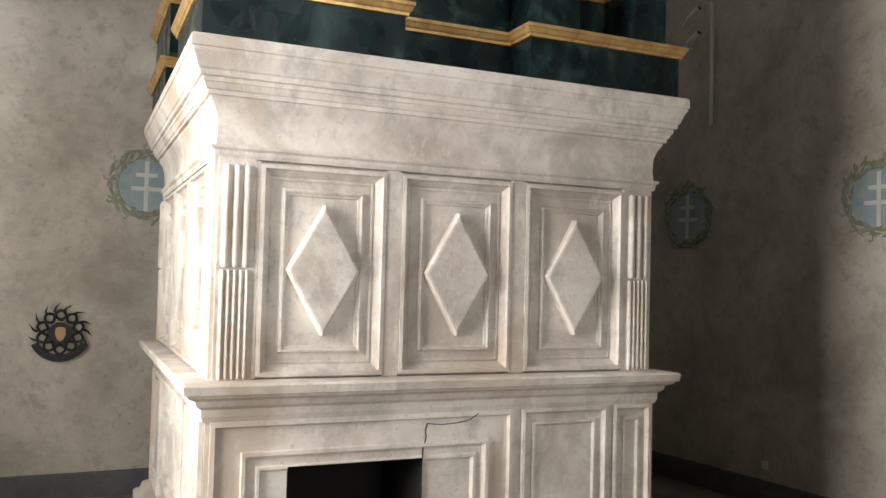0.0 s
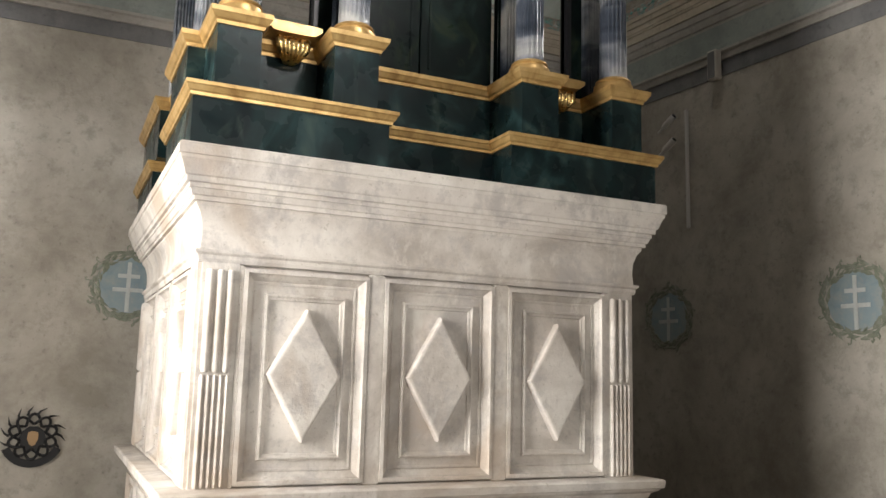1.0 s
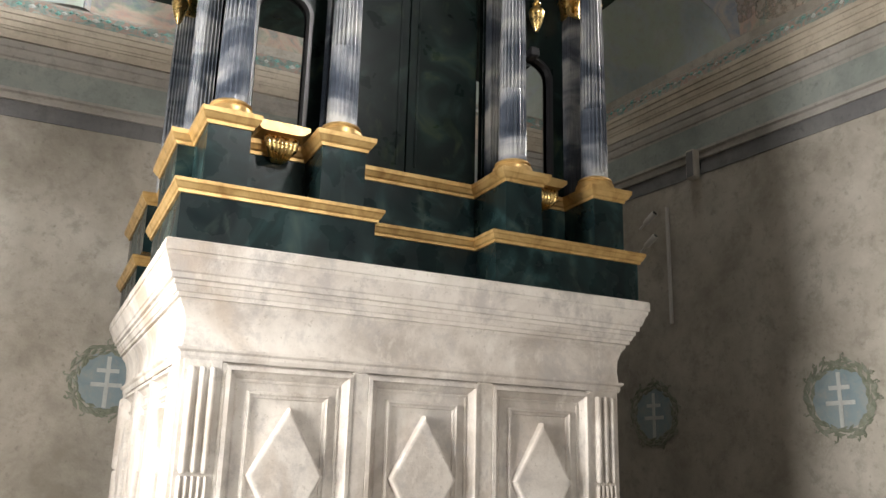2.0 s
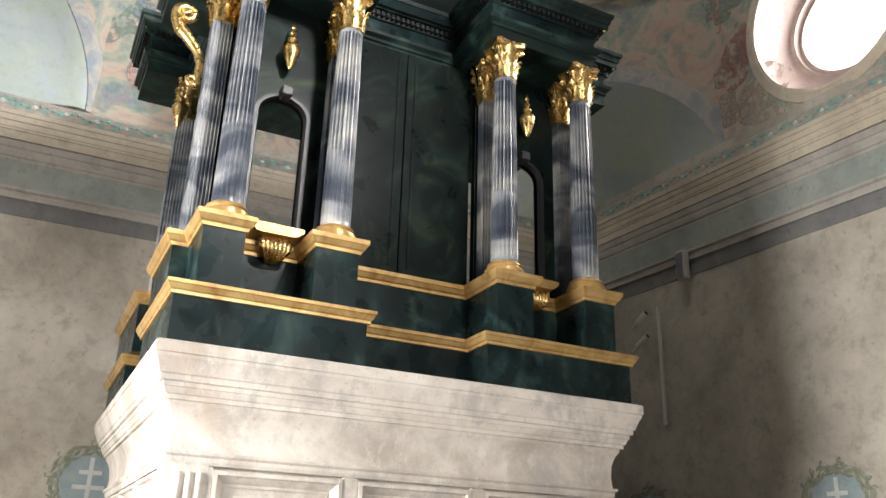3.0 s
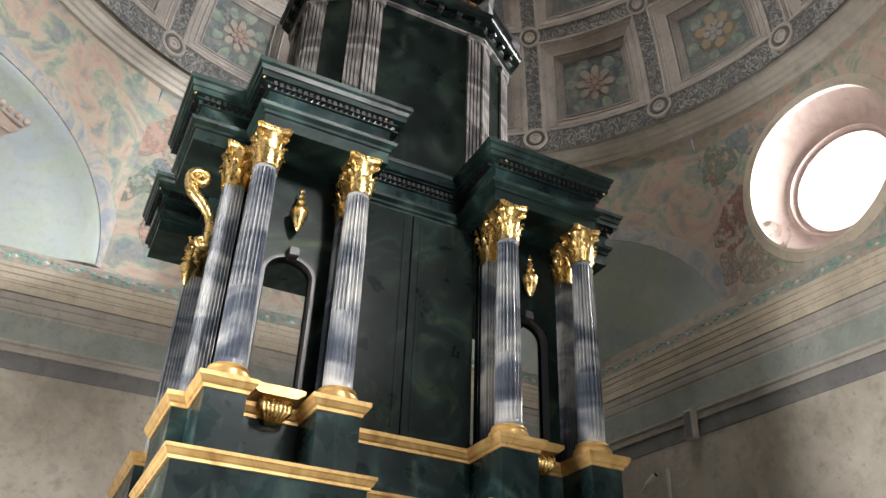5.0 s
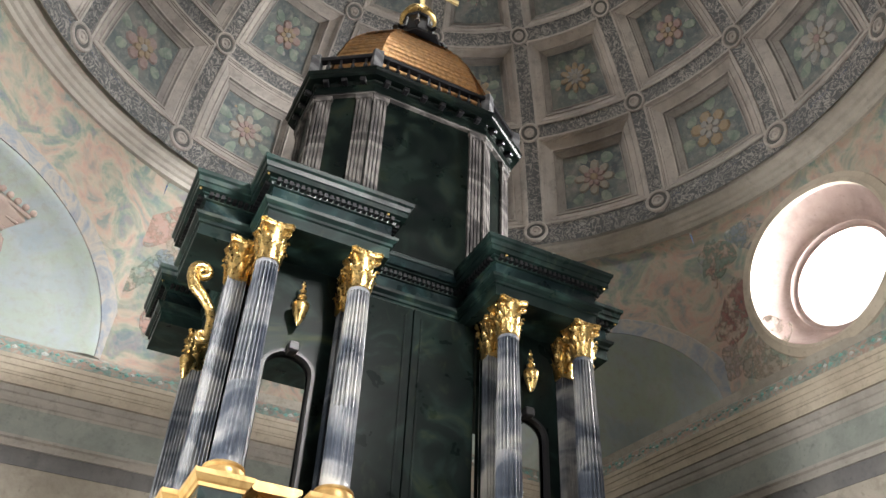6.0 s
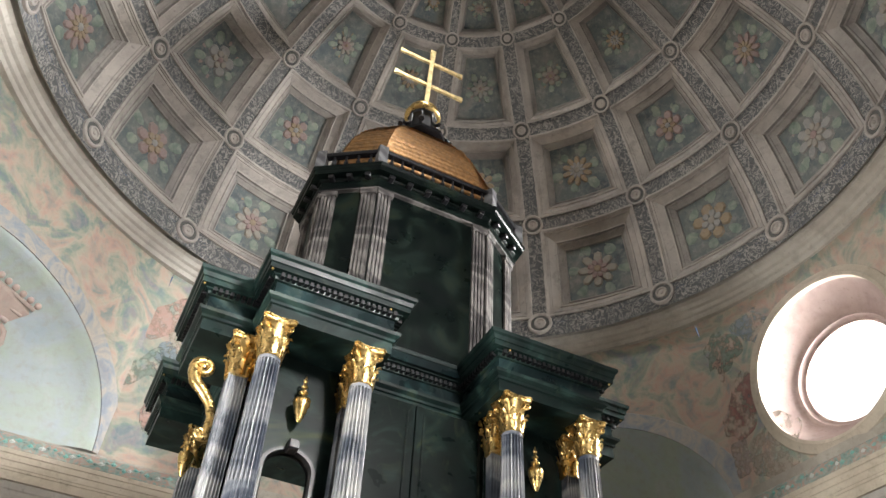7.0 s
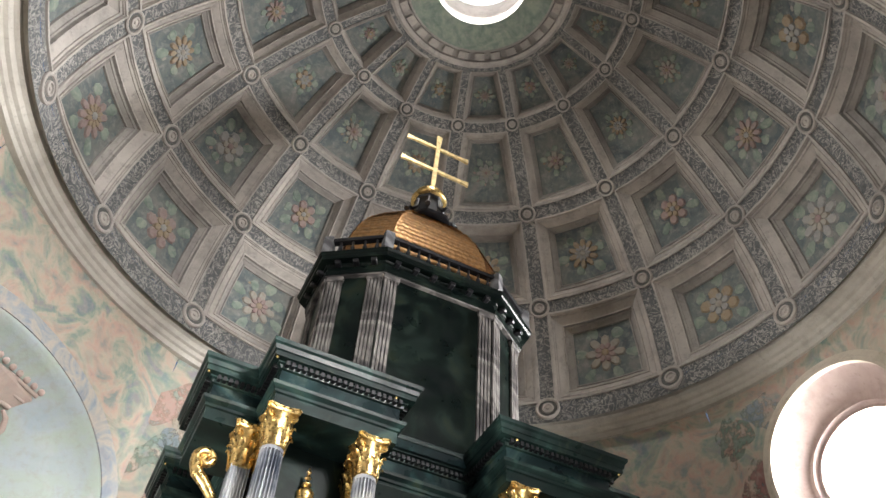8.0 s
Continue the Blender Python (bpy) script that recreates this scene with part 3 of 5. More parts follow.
for s_ in (-1, 1):
    crest_line("mantling_scroll", [(s_ * a, z) for a, z in ((0.34, 5.82), (0.41, 5.78), (0.46, 5.70), (0.46, 5.62), (0.41, 5.58), (0.38, 5.63), (0.41, 5.66))], 0.022, PINK, [0.6, 1, 1.3, 1.3, 1.1, 0.9, 0.6])
    crest_line("mantling_scroll", [(s_ * a, z) for a, z in ((0.36, 5.60), (0.43, 5.52), (0.42, 5.42), (0.36, 5.35), (0.30, 5.27), (0.20, 5.20), (0.08, 5.17))], 0.024, PINK, [0.6, 1, 1.2, 1.1, 1.2, 1, 0.5])
    crest_line("mantling_scroll", [(s_ * a, z) for a, z in ((0.44, 5.50), (0.50, 5.44), (0.52, 5.36), (0.49, 5.28))], 0.026, ROSEGREYWALL, [0.5, 1.1, 1.2, 0.5])

# round windows; only the east one is in view, west and south are assumed
for i, face in enumerate((0, 4, 6)):
    win = thing("window_%d" % (i + 1), "round window with a splayed pink plaster reveal", "window", kind="structure")
    angs = [math.tau * j / 64 for j in range(64)]

    def circle(r, out, dz=0.0):
        return [drum_point(face, OC_U + r * math.cos(a), OC_Z + dz + r * math.sin(a), out) for a in angs]
    part("reveal", Mesh().loops([circle(OC_R, 0), circle(OC_R - 0.02, 0.05), circle(0.50, 0.24), circle(0.485, 0.25), circle(0.46, 0.255), circle(0.43, 0.31)]), REVEAL, win, "splayed pink plaster reveal", smooth=25)
    part("moulded_rim", Mesh().loops([circle(OC_R + 0.10, 0.0), circle(OC_R + 0.095, -0.02), circle(OC_R + 0.05, -0.03), circle(OC_R + 0.03, -0.045), circle(OC_R, -0.035), circle(OC_R - 0.005, 0.01)]), CREAM, win, "pale moulded rim", smooth=25)
    part("window_frame", Mesh().loops([circle(0.435, 0.30), circle(0.412, 0.30), circle(0.412, 0.34), circle(0.435, 0.34)]), REVEAL, win, "thin pale frame", smooth=25)
    part("sky_backdrop", Mesh().loops([circle(0.6, 0.48), circle(0.02, 0.48)], True, 0, False, True), GLOW, win, "overexposed bright daylight")

# ---- dome ----
def sph(th, ph, out=0.0):
    r = DOME_R + out
    return (RX + r * math.cos(ph) * math.cos(th), RY + r * math.cos(ph) * math.sin(th), Z_RING + 0.06 + r * math.sin(ph))


SECT = 16
STEP = math.tau / SECT
PHASE = radians(4.26)
ROWS_PHI = [radians(a) for a in (1.61, 23.05, 42.62, 60.96, 72.6)]
dome = Mesh()
RIBHALF = 0.072
rng = random.Random(7)


def coffer(th0, th1, ph0, ph1, kind):
    """One coffer: ribs round it, a stepped frame, a sunk ground and a painted flower in relief."""
    n = 4
    phm, thm = (ph0 + ph1) / 2, (th0 + th1) / 2

    def loop(inset, out):
        pts = []
        dp = inset / DOME_R
        for side in range(4):
            for k in range(n):
                f = k / n
                a, b = ((f, 0), (1, f), (1 - f, 1), (0, 1 - f))[side]
                ph = ph0 + dp + (ph1 - ph0 - 2 * dp) * b
                dt = inset / (DOME_R * math.cos(ph))
                th = th0 + dt + (th1 - th0 - 2 * dt) * a
                pts.append(sph(th, ph, out))
        return pts
    w = min(DOME_R * math.cos(ph1) * (th1 - th0), DOME_R * (ph1 - ph0))
    s = w / 1.0
    rib = min(RIBHALF, w * 0.11)
    dome.loops([loop(0, 0), loop(rib, 0)], True, 0)
    dome.loops([loop(rib, 0), loop(rib, -0.02), loop(rib + 0.018 * s, -0.02), loop(rib + 0.02 * s, -0.004), loop(rib + 0.026 * s, -0.004), loop(rib + 0.028 * s, 0.014), loop(rib + 0.045 * s, 0.018),
                loop(rib + 0.047 * s, 0.030), loop(rib + 0.054 * s, 0.030), loop(rib + 0.056 * s, 0.022), loop(rib + 0.118 * s, 0.066), loop(rib + 0.12 * s, 0.050), loop(rib + 0.132 * s, 0.050)], True, 1)
    dome.loops([loop(rib + 0.132 * s, 0.05), loop(rib + 0.135 * s, 0.085), loop(rib + 0.15 * s, 0.09), loop(rib + 0.152 * s, 0.10), loop(rib + 0.185 * s, 0.125), loop(rib + 0.187 * s, 0.112), loop(rib + 0.198 * s, 0.112), loop(rib + 0.2 * s, 0.135)], True, 2)
    dome.loops([loop(rib + 0.2 * s, 0.135), loop(rib + 0.22 * s, 0.137)], True, 3, False, True)
    # flower
    c = Vector(sph(thm, phm, 0.134))
    inward = (Vector((RX, RY, Z_RING + 0.06)) - c).normalized()
    east = Vector((-math.sin(thm), math.cos(thm), 0))
    north = inward.cross(east)
    size = w * (0.225 + 0.03 * rng.random())
    turn = rng.random() * 3

    def petal(a, r0, length, width, lift, slot):
        d = east * math.cos(a) + north * math.sin(a)
        e = inward.cross(d)
        mid = c + d * (r0 + length * 0.5)
        ring0 = [c + d * (r0 + length * (0.5 - 0.5 * math.cos(q))) + e * width * math.sin(q) * (0.75 + 0.35 * (0.5 - 0.5 * math.cos(q))) for q in [math.tau * j / 8 for j in range(8)]]
        ring1 = [mid.lerp(p, 0.66) + inward * lift for p in ring0]
        dome.loops([[p - inward * 0.005 for p in ring0], ring0, ring1], True, slot, False, True)
    k = rng.choice((6, 8, 8))
    spread = rng.uniform(0.8, 1.1)
    for j in range(k):
        a = turn + math.tau * j / k
        petal(a + 0.15 * rng.random(), size * 0.55, size * spread * (0.62 + 0.3 * (j % 2)), size * (0.26 + 0.08 * rng.random()), 0.016, 4)
        petal(a + 0.32, size * 0.75, size * 0.38 * spread, size * 0.12, 0.012, 4 if rng.random() < 0.6 else 5 + (kind + 2) % 4)
    pet = 5 + kind % 4
    k = rng.choice((5, 6, 8, 10))
    for j in range(k):
        petal(turn + math.tau * (j + 0.5) / k, size * 0.14, size * (0.60 + 0.1 * rng.random()), size * (1.7 / k), 0.030, pet)
    for j in range(k):
        petal(turn + math.tau * j / k, size * 0.06, size * 0.38, size * (1.1 / k), 0.044, 5 + (kind + 1) % 4)
    rings = [[c + (east * math.cos(q) + north * math.sin(q)) * size * rr + inward * l for q in [math.tau * j / 8 for j in range(8)]] for rr, l in ((0.15, 0.02), (0.13, 0.045), (0.05, 0.052))]
    dome.loops(rings, True, 5 + (kind + 2) % 4, False, True)


def boss(th, ph, r):
    """A round button where the ribs cross."""
    c = Vector(sph(th, ph, 0.0))
    inward = (Vector((RX, RY, Z_RING + 0.06)) - c).normalized()
    east = Vector((-math.sin(th), math.cos(th), 0))
    north = inward.cross(east)

    def ring(rr, l):
        return [c + (east * math.cos(q) + north * math.sin(q)) * r * rr + inward * l for q in [math.tau * j / 20 for j in range(20)]]
    dome.loops([ring(1.0, -0.01), ring(1.0, 0.022), ring(0.9, 0.03), ring(0.78, 0.024), ring(0.76, 0.012)], True, 1)
    dome.loops([ring(0.76, 0.012), ring(0.5, 0.012)], True, 9)
    dome.loops([ring(0.5, 0.012), ring(0.46, 0.03), ring(0.34, 0.032), ring(0.3, 0.018), ring(0.14, 0.018), ring(0.1, 0.03)], True, 1, False, True)


for s in range(SECT):
    th = PHASE + s * STEP
    for r in range(4):
        coffer(th, th + STEP, ROWS_PHI[r], ROWS_PHI[r + 1], rng.randrange(4))
    for r, rad in enumerate((0.125, 0.112, 0.098, 0.08)):
        boss(th, ROWS_PHI[r], rad)


def round_ring(items, seg=120):
    return [[(RX + r * math.cos(math.tau * j / seg), RY + r * math.sin(math.tau * j / seg), z) for j in range(seg)] for r, z in items]


def dome_ring(phis_outs):
    return round_ring([((DOME_R + o) * math.cos(p), Z_RING + 0.06 + (DOME_R + o) * math.sin(p)) for p, o in phis_outs])


dome.loops(round_ring([(DOME_R + 0.02, Z_RING), (DOME_R, Z_RING + 0.06), (DOME_R, Z_RING + 0.152)]), True, 0)
dome.loops(dome_ring([(ROWS_PHI[4], 0), (radians(73.1), -0.03), (radians(73.8), -0.03)]), True, 1)
dome.loops(dome_ring([(radians(73.8), -0.03), (radians(74.0), 0.02), (radians(75.6), 0.02), (radians(75.8), -0.02), (radians(76.2), -0.02)]), True, 2)
dome.loops(dome_ring([(radians(76.2), -0.02), (radians(81.2), -0.005)]), True, 4)
for s in range(30):
    a0, a1 = math.tau * s / 30, math.tau * (s + 0.6) / 30
    p0, p1 = radians(74.1), radians(75.5)
    dome.loops([[sph(a, p, o) for a, p in ((a0, p0), (a1, p0), (a1, p1), (a0, p1))] for o in (0.02, -0.012)], True, 1, False, True)
EYE_R = DOME_R * math.cos(radians(81.2))
EYE_Z = Z_RING + 0.06 + DOME_R * math.sin(radians(81.2))
dome.loops(round_ring([(EYE_R, EYE_Z), (EYE_R - 0.015, EYE_Z + 0.03), (EYE_R, EYE_Z + 0.06), (EYE_R + 0.02, EYE_Z + 0.5)]), True, 1)
setting("ceiling", dome, [RIB, FRAME, FRAME2, PANEL, LEAF, *PETALS, HEART], "coffered dome with painted flowers and scroll ribs", "ceiling", smooth=28)
setting("backdrop", Mesh().loops(round_ring([(1.0, 10.95), (0.02, 10.95)], 32), True, 0, False, True), GLOW, "bright daylight above the lantern opening", "sky")
ring = Mesh().loops(round_ring([(RING_R + dr, Z_RING + dz) for dr, dz in (
    (0.12, -0.13), (0.02, -0.13), (0.015, -0.085), (-0.01, -0.075), (-0.025, -0.045), (-0.055, -0.035), (-0.07, -0.005), (-0.075, 0.0), (-0.11, 0.01), (-0.118, 0.05), (-0.13, 0.055), (-0.165, 0.06), (-0.186, 0.075))]))
setting("trim_dome_ring", ring, LIGHTRING, "pale stone ring cornice below the dome", "trim", smooth=20)

# ---- stone base ----
HX0, HX1, HZ0, HZ1 = -0.795, -0.160, 0.28, 0.77


def cut_hole(me, x0, x1, z0, z1, y):
    """Cuts a rectangular hole through the faces of a mesh that lie in front of y."""
    bm = bmesh.new()
    bm.from_mesh(me)
    for co, no in (((x0, 0, 0), (1, 0, 0)), ((x1, 0, 0), (1, 0, 0)), ((0, 0, z0), (0, 0, 1)), ((0, 0, z1), (0, 0, 1))):
        bmesh.ops.bisect_plane(bm, geom=bm.verts[:] + bm.edges[:] + bm.faces[:], plane_co=co, plane_no=no)
    gone = []
    for fc in bm.faces:
        c = fc.calc_center_median()
        if x0 < c.x < x1 and z0 < c.z < z1 and c.y < y:
            gone.append(fc)
    bmesh.ops.delete(bm, geom=gone, context="FACES")
    bm.to_mesh(me)
    bm.free()
    return me


base = thing("altar_base", "whitewashed carved limestone base with diamond panels", "altar base", pose(CX, CY, 0))
part("plinth", moulding(square(1.17), [(0.09, 0.0), (0.09, 0.13), (0.075, 0.15), (0.05, 0.16), (0.035, 0.20), (0.0, 0.22)]), STONE, base)
low = Mesh()
low.loops([[(x, y, z) for x, y in square(1.15)] for z in (0.2, 1.05)], True, 0, True, True)
part("lower_block", cut_hole(low.data("lower_block", STONE), HX0, HX1, HZ0, HZ1, -1.1), STONE, base)
part("ledge", moulding(square(1.14), [(0.02, 0.975), (0.03, 1.0), (0.03, 1.03), (0.05, 1.045), (0.06, 1.07), (0.09, 1.085), (0.095, 1.095), (0.11, 1.10), (0.115, 1.135), (0.105, 1.142), (-0.05, 1.152)]), STONE, base, smooth=20)
part("upper_block", Mesh().loops([[(x, y, z) for x, y in square(1.115)] for z in (1.13, 2.3)], True, 0, True, True), STONE, base)
part("fillet", moulding(square(1.145), [(-0.03, 2.10), (0.0, 2.10), (0.006, 2.115), (0.006, 2.13), (0.018, 2.14), (0.02, 2.152), (-0.03, 2.155)]), STONE, base)
part("cornice", moulding(square(1.145), [(-0.03, 2.152), (0.0, 2.152), (-0.006, 2.21), (-0.002, 2.27), (0.012, 2.315), (0.03, 2.342), (0.03, 2.356), (0.046, 2.358), (0.046, 2.376), (0.054, 2.38),
                                           (0.064, 2.405), (0.07, 2.408), (0.07, 2.426), (0.084, 2.43), (0.086, 2.452), (0.094, 2.458), (0.11, 2.505), (0.12, 2.52), (0.121, 2.535), (0.128, 2.538), (0.128, 2.583), (0.12, 2.59), (-0.2, 2.592)]), STONE, base, smooth=18)


def fluted_strip(x0, x1, z0, z1, y):
    """A flat pilaster: three broad reeds above, finer ones below."""
    m = Mesh()
    m.box(x0, x1, y, y + 0.04, z0, z1)
    zm = z0 + (z1 - z0) * 0.50

    def reeds(count, za, zb, d):
        w = (x1 - x0 - 0.03) / count
        for i in range(count):
            c = x0 + 0.015 + w * (i + 0.5)
            r = w * 0.42
            ring = lambda z, k: [(c + r * math.cos(a) * k, y - d * math.sin(a) * k, z) for a in [math.pi * j / 6 for j in range(7)]]
            m.loops([ring(za, 0.7), ring(za + 0.012, 1), ring(zb - 0.012, 1), ring(zb, 0.7)], False, 0, True, True)
    reeds(3, zm + 0.008, z1 - 0.03, 0.022)
    reeds(5, z0 + 0.01, zm - 0.004, 0.016)
    return m


STEPS_BIG = [(0, 0.0), (0.0, 0.026), (0.018, 0.028), (0.024, 0.012), (0.05, -0.012), (0.056, -0.006), (0.064, -0.006), (0.066, -0.018)]


def diamond(cx, cz, hw, hh, y):
    m = Mesh()
    ring = lambda s, d: [(cx - hw * s, y - d, cz), (cx, y - d, cz - hh * s), (cx + hw * s, y - d, cz), (cx, y - d, cz + hh * s)]
    return m.loops([ring(1.0, -0.01), ring(1.0, 0.042), ring(0.97, 0.053), ring(0.90, 0.056)], True, 0, False, True)


COLS = [(-0.948, -0.368), (-0.29, 0.29), (0.368, 0.948)]
face_y = -1.115
up = {}
up["pilaster"] = fluted_strip(-1.128, -0.968, 1.145, 2.10, face_y - 0.03).data("pilaster", STONE, smooth=40)
up["pilaster_right"] = fluted_strip(0.968, 1.128, 1.145, 2.10, face_y - 0.03).data("pilaster", STONE, smooth=40)
for k in range(4):
    m = quarter(k)
    part("pilaster", up["pilaster"], STONE, base, m=m)
    part("pilaster", up["pilaster_right"], STONE, base, m=m)
    for i, (a, b) in enumerate(COLS):
        key = "panel%d" % i
        if key not in up:
            z0, z1 = 1.16, 2.085
            pm = loft_panel(a, b, z0, z1, face_y - 0.012, STEPS_BIG + [(0.098, -0.016), (0.104, 0.004), (0.112, 0.006), (0.120, -0.002), (0.128, -0.004), (0.136, -0.02), (0.15, -0.022)])
            up[key] = pm.data("panel", STONE)
            up["stile%d" % i] = Mesh().box(b, b + (0.078 if i < 2 else 0.02), face_y - 0.034, face_y + 0.02, 1.145, 2.10, 0, 0.008).data("stile", STONE)
            up["diamond%d" % i] = diamond((a + b) / 2, 1.627, 0.168, 0.292, face_y + 0.008).data("diamond", STONE)
        panel = part("panel", up[key], STONE, base, m=m)
        part("diamond", up["diamond%d" % i], STONE, panel, "raised stone diamond")
        part("stile", up["stile%d" % i], STONE, base, m=m)
    if k == 0:
        part("stile", Mesh().box(-0.968, -0.948, face_y - 0.03, face_y + 0.02, 1.145, 2.10, 0, 0.006), STONE, base)
# lower panels
wide = [(0, 0.0), (0, 0.02), (0.02, 0.022), (0.03, 0.006), (0.045, 0.004), (0.13, 0.006), (0.135, 0.022), (0.15, 0.022), (0.165, 0.004), (0.195, 0.0), (0.2, 0.014), (0.212, 0.014), (0.225, -0.006)]
small = [(0, 0.0), (0, 0.02), (0.016, 0.022), (0.03, 0.002), (0.06, -0.004), (0.066, 0.010), (0.078, 0.010), (0.092, -0.008)]
lowfaces = {}
for k in range(4):
    m = quarter(k)
    spans = [(-1.13, 0.31, wide), (0.36, 0.86, small), (0.90, 1.13, small)] if k == 0 else [(-1.13, -0.62, small), (-0.58, 0.58, wide), (0.62, 1.13, small)]
    for a, b, st in spans:
        key = (a, b)
        if key not in lowfaces:
            lowfaces[key] = loft_panel(a, b, 0.24, 0.975, -1.152, st).data("panel", STONE)
            if key == (-1.13, 0.31):
                cut_hole(lowfaces[key], HX0, HX1, HZ0, HZ1, -1.1)
        part("panel", lowfaces[key], STONE, base, m=m)
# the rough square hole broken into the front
# its lining is near black in itself: the shade is in the colour
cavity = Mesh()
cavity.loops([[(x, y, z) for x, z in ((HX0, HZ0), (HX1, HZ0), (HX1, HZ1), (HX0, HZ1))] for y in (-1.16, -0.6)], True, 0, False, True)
part("cavity", cavity, VOID, base, "square hole broken into the stone front, lined in shade black")

crack = Mesh()
crack.tube([(-0.164, -1.166, 0.77), (-0.161, -1.165, 0.82), (-0.152, -1.176, 0.865), (-0.156, -1.176, 0.90), (-0.146, -1.176, 0.93)], 0.0035, 5)
crack.tube([(-0.146, -1.176, 0.93), (-0.074, -1.176, 0.922), (-0.004, -1.176, 0.926), (0.066, -1.176, 0.935), (0.116, -1.176, 0.965)], 0.0022, 5)
part("crack", crack, VOID, base, "thin dark crack in the stone")

# ---- tabernacle: two green tiers with gilt mouldings ----
tab = thing("tabernacle", "dark green marbled wooden tabernacle with gilt columns and tower", "tabernacle", pose(CX, CY, 0))
TIER1 = four([(-1.23, -1.23), (-0.33, -1.23), (-0.33, -1.02), (0.33, -1.02), (0.33, -1.23)])
part("lower_tier", moulding(TIER1, [(0, 2.59), (0, 2.82)]), GREEN, tab)
part("lower_gilt_moulding", moulding(TIER1, [(-0.01, 2.802), (0.012, 2.802), (0.014, 2.815), (0.022, 2.822), (0.03, 2.84), (0.036, 2.846), (0.036, 2.862), (-0.02, 2.866)], True), GILT, tab, "ochre gilt moulding")


def flanked(front, side):
    """A plan, alike left and right, from its front (left half) and its right flank (front to back)."""
    half = front + [(-x, y) for x, y in reversed(front)]
    return half + side + [(-x, y) for x, y in reversed(side)]


TIER2 = flanked([(-1.145, -1.225), (-0.950, -1.225), (-0.950, -0.94), (-0.610, -0.94), (-0.610, -1.225), (-0.392, -1.225), (-0.392, -0.87)],
                [(1.145, -0.89), (1.225, -0.89), (1.225, -0.32), (1.145, -0.32), (1.145, 0.20), (1.225, 0.20), (1.225, 1.12)])
part("pedestal_tier", moulding(TIER2, [(0, 2.86), (0, 3.18)]), GREEN, tab)
part("pedestal_gilt_moulding", moulding(TIER2, [(-0.01, 3.145), (0.008, 3.145), (0.012, 3.16), (0.022, 3.167), (0.032, 3.185), (0.038, 3.192), (0.04, 3.214), (-0.02, 3.218)], True), GILT, tab, "ochre gilt moulding")
TOPZ = 4.712

# body: solid middle, open arched corner bays
part("core", Mesh().box(-0.42, 0.42, -0.74, 0.0, 3.215, TOPZ), GREEN_FLAT, tab)



def arch_wall(x0, x1, ax0, ax1, z0, zs, z1, y0, y1):
    """A wall facing y with a round-headed opening."""
    n = 14
    cx, r = (ax0 + ax1) / 2, (ax1 - ax0) / 2
    inner = [(ax1, z0)] + [(cx + r * math.cos(math.pi * i / n), zs + r * 0.85 * math.sin(math.pi * i / n)) for i in range(n + 1)] + [(ax0, z0)]
    outer = [(x1, z0)] + [(x1 if i < n / 2 - 2 else (x0 if i > n / 2 + 2 else cx + (x1 - cx) * (n / 2 - i) / 2), z1 if abs(i - n / 2) <= 4 else zs + (z1 - zs) * min(i, n - i) / 3) for i in range(n + 1)] + [(x0, z0)]
    m = Mesh()
    m.loops([[(x, y0, z) for x, z in outer], [(x, y0, z) for x, z in inner], [(x, y1, z) for x, z in inner], [(x, y1, z) for x, z in outer]], False)
    rim = Mesh()
    big = [(cx + (x - cx) * 1.0, z) for x, z in inner]
    ring = lambda k, y: [(cx + (x - cx) * k, y, zs + (z - zs) * (k if z > zs else 1)) for x, z in big]
    rim.loops([ring(1.0, y0 - 0.018), ring(1.16, y0 - 0.018), ring(1.18, y0), ring(1.0, y0)], False)
    rim.loops([ring(0.93, y0 + 0.01), ring(1.0, y0 - 0.018), ring(1.0, y1), ring(0.93, y1)], False)
    return m, rim


WALLM, RIMM = arch_wall(-1.12, -0.44, -0.895, -0.625, 3.215, 4.0, TOPZ, -0.86, -0.81)
WALLD, RIMD = WALLM.data("bay_wall", GREEN_FLAT), RIMM.data("arch_rim", BLACK, smooth=40)
WALLM2, RIMM2 = arch_wall(0.44, 1.12, 0.625, 0.895, 3.215, 4.0, TOPZ, -0.86, -0.81)
WALLD2, RIMD2 = WALLM2.data("bay_wall", GREEN_FLAT), RIMM2.data("arch_rim", BLACK, smooth=40)


def fluted_shaft(r0, r1, z0, z1, flutes=22):
    """A column shaft with flutes, filled in below one third of its height."""
    m = Mesh()
    seg = flutes * 4
    rings = []
    zt = z0 + (z1 - z0) * 0.36
    zs = [z0, z0 + 0.03, z0 + 0.035, zt - 0.004, zt + 0.004, zt + 0.3, z1 - 0.035, z1 - 0.03, z1]
    for i, z in enumerate(zs):
        f = (z - z0) / (z1 - z0)
        r = r0 + (r1 - r0) * f ** 1.7
        deep = 0.0 if i in (0, 1, 7, 8) else (0.008 if i in (2, 3) else 0.019)
        rings.append([((r - deep * (0, 0.1, 1, 1)[j % 4]) * math.cos(math.tau * j / seg), (r - deep * (0, 0.1, 1, 1)[j % 4]) * math.sin(math.tau * j / seg), z) for j in range(seg)])
    return m.loops(rings, True, 0, True, True)


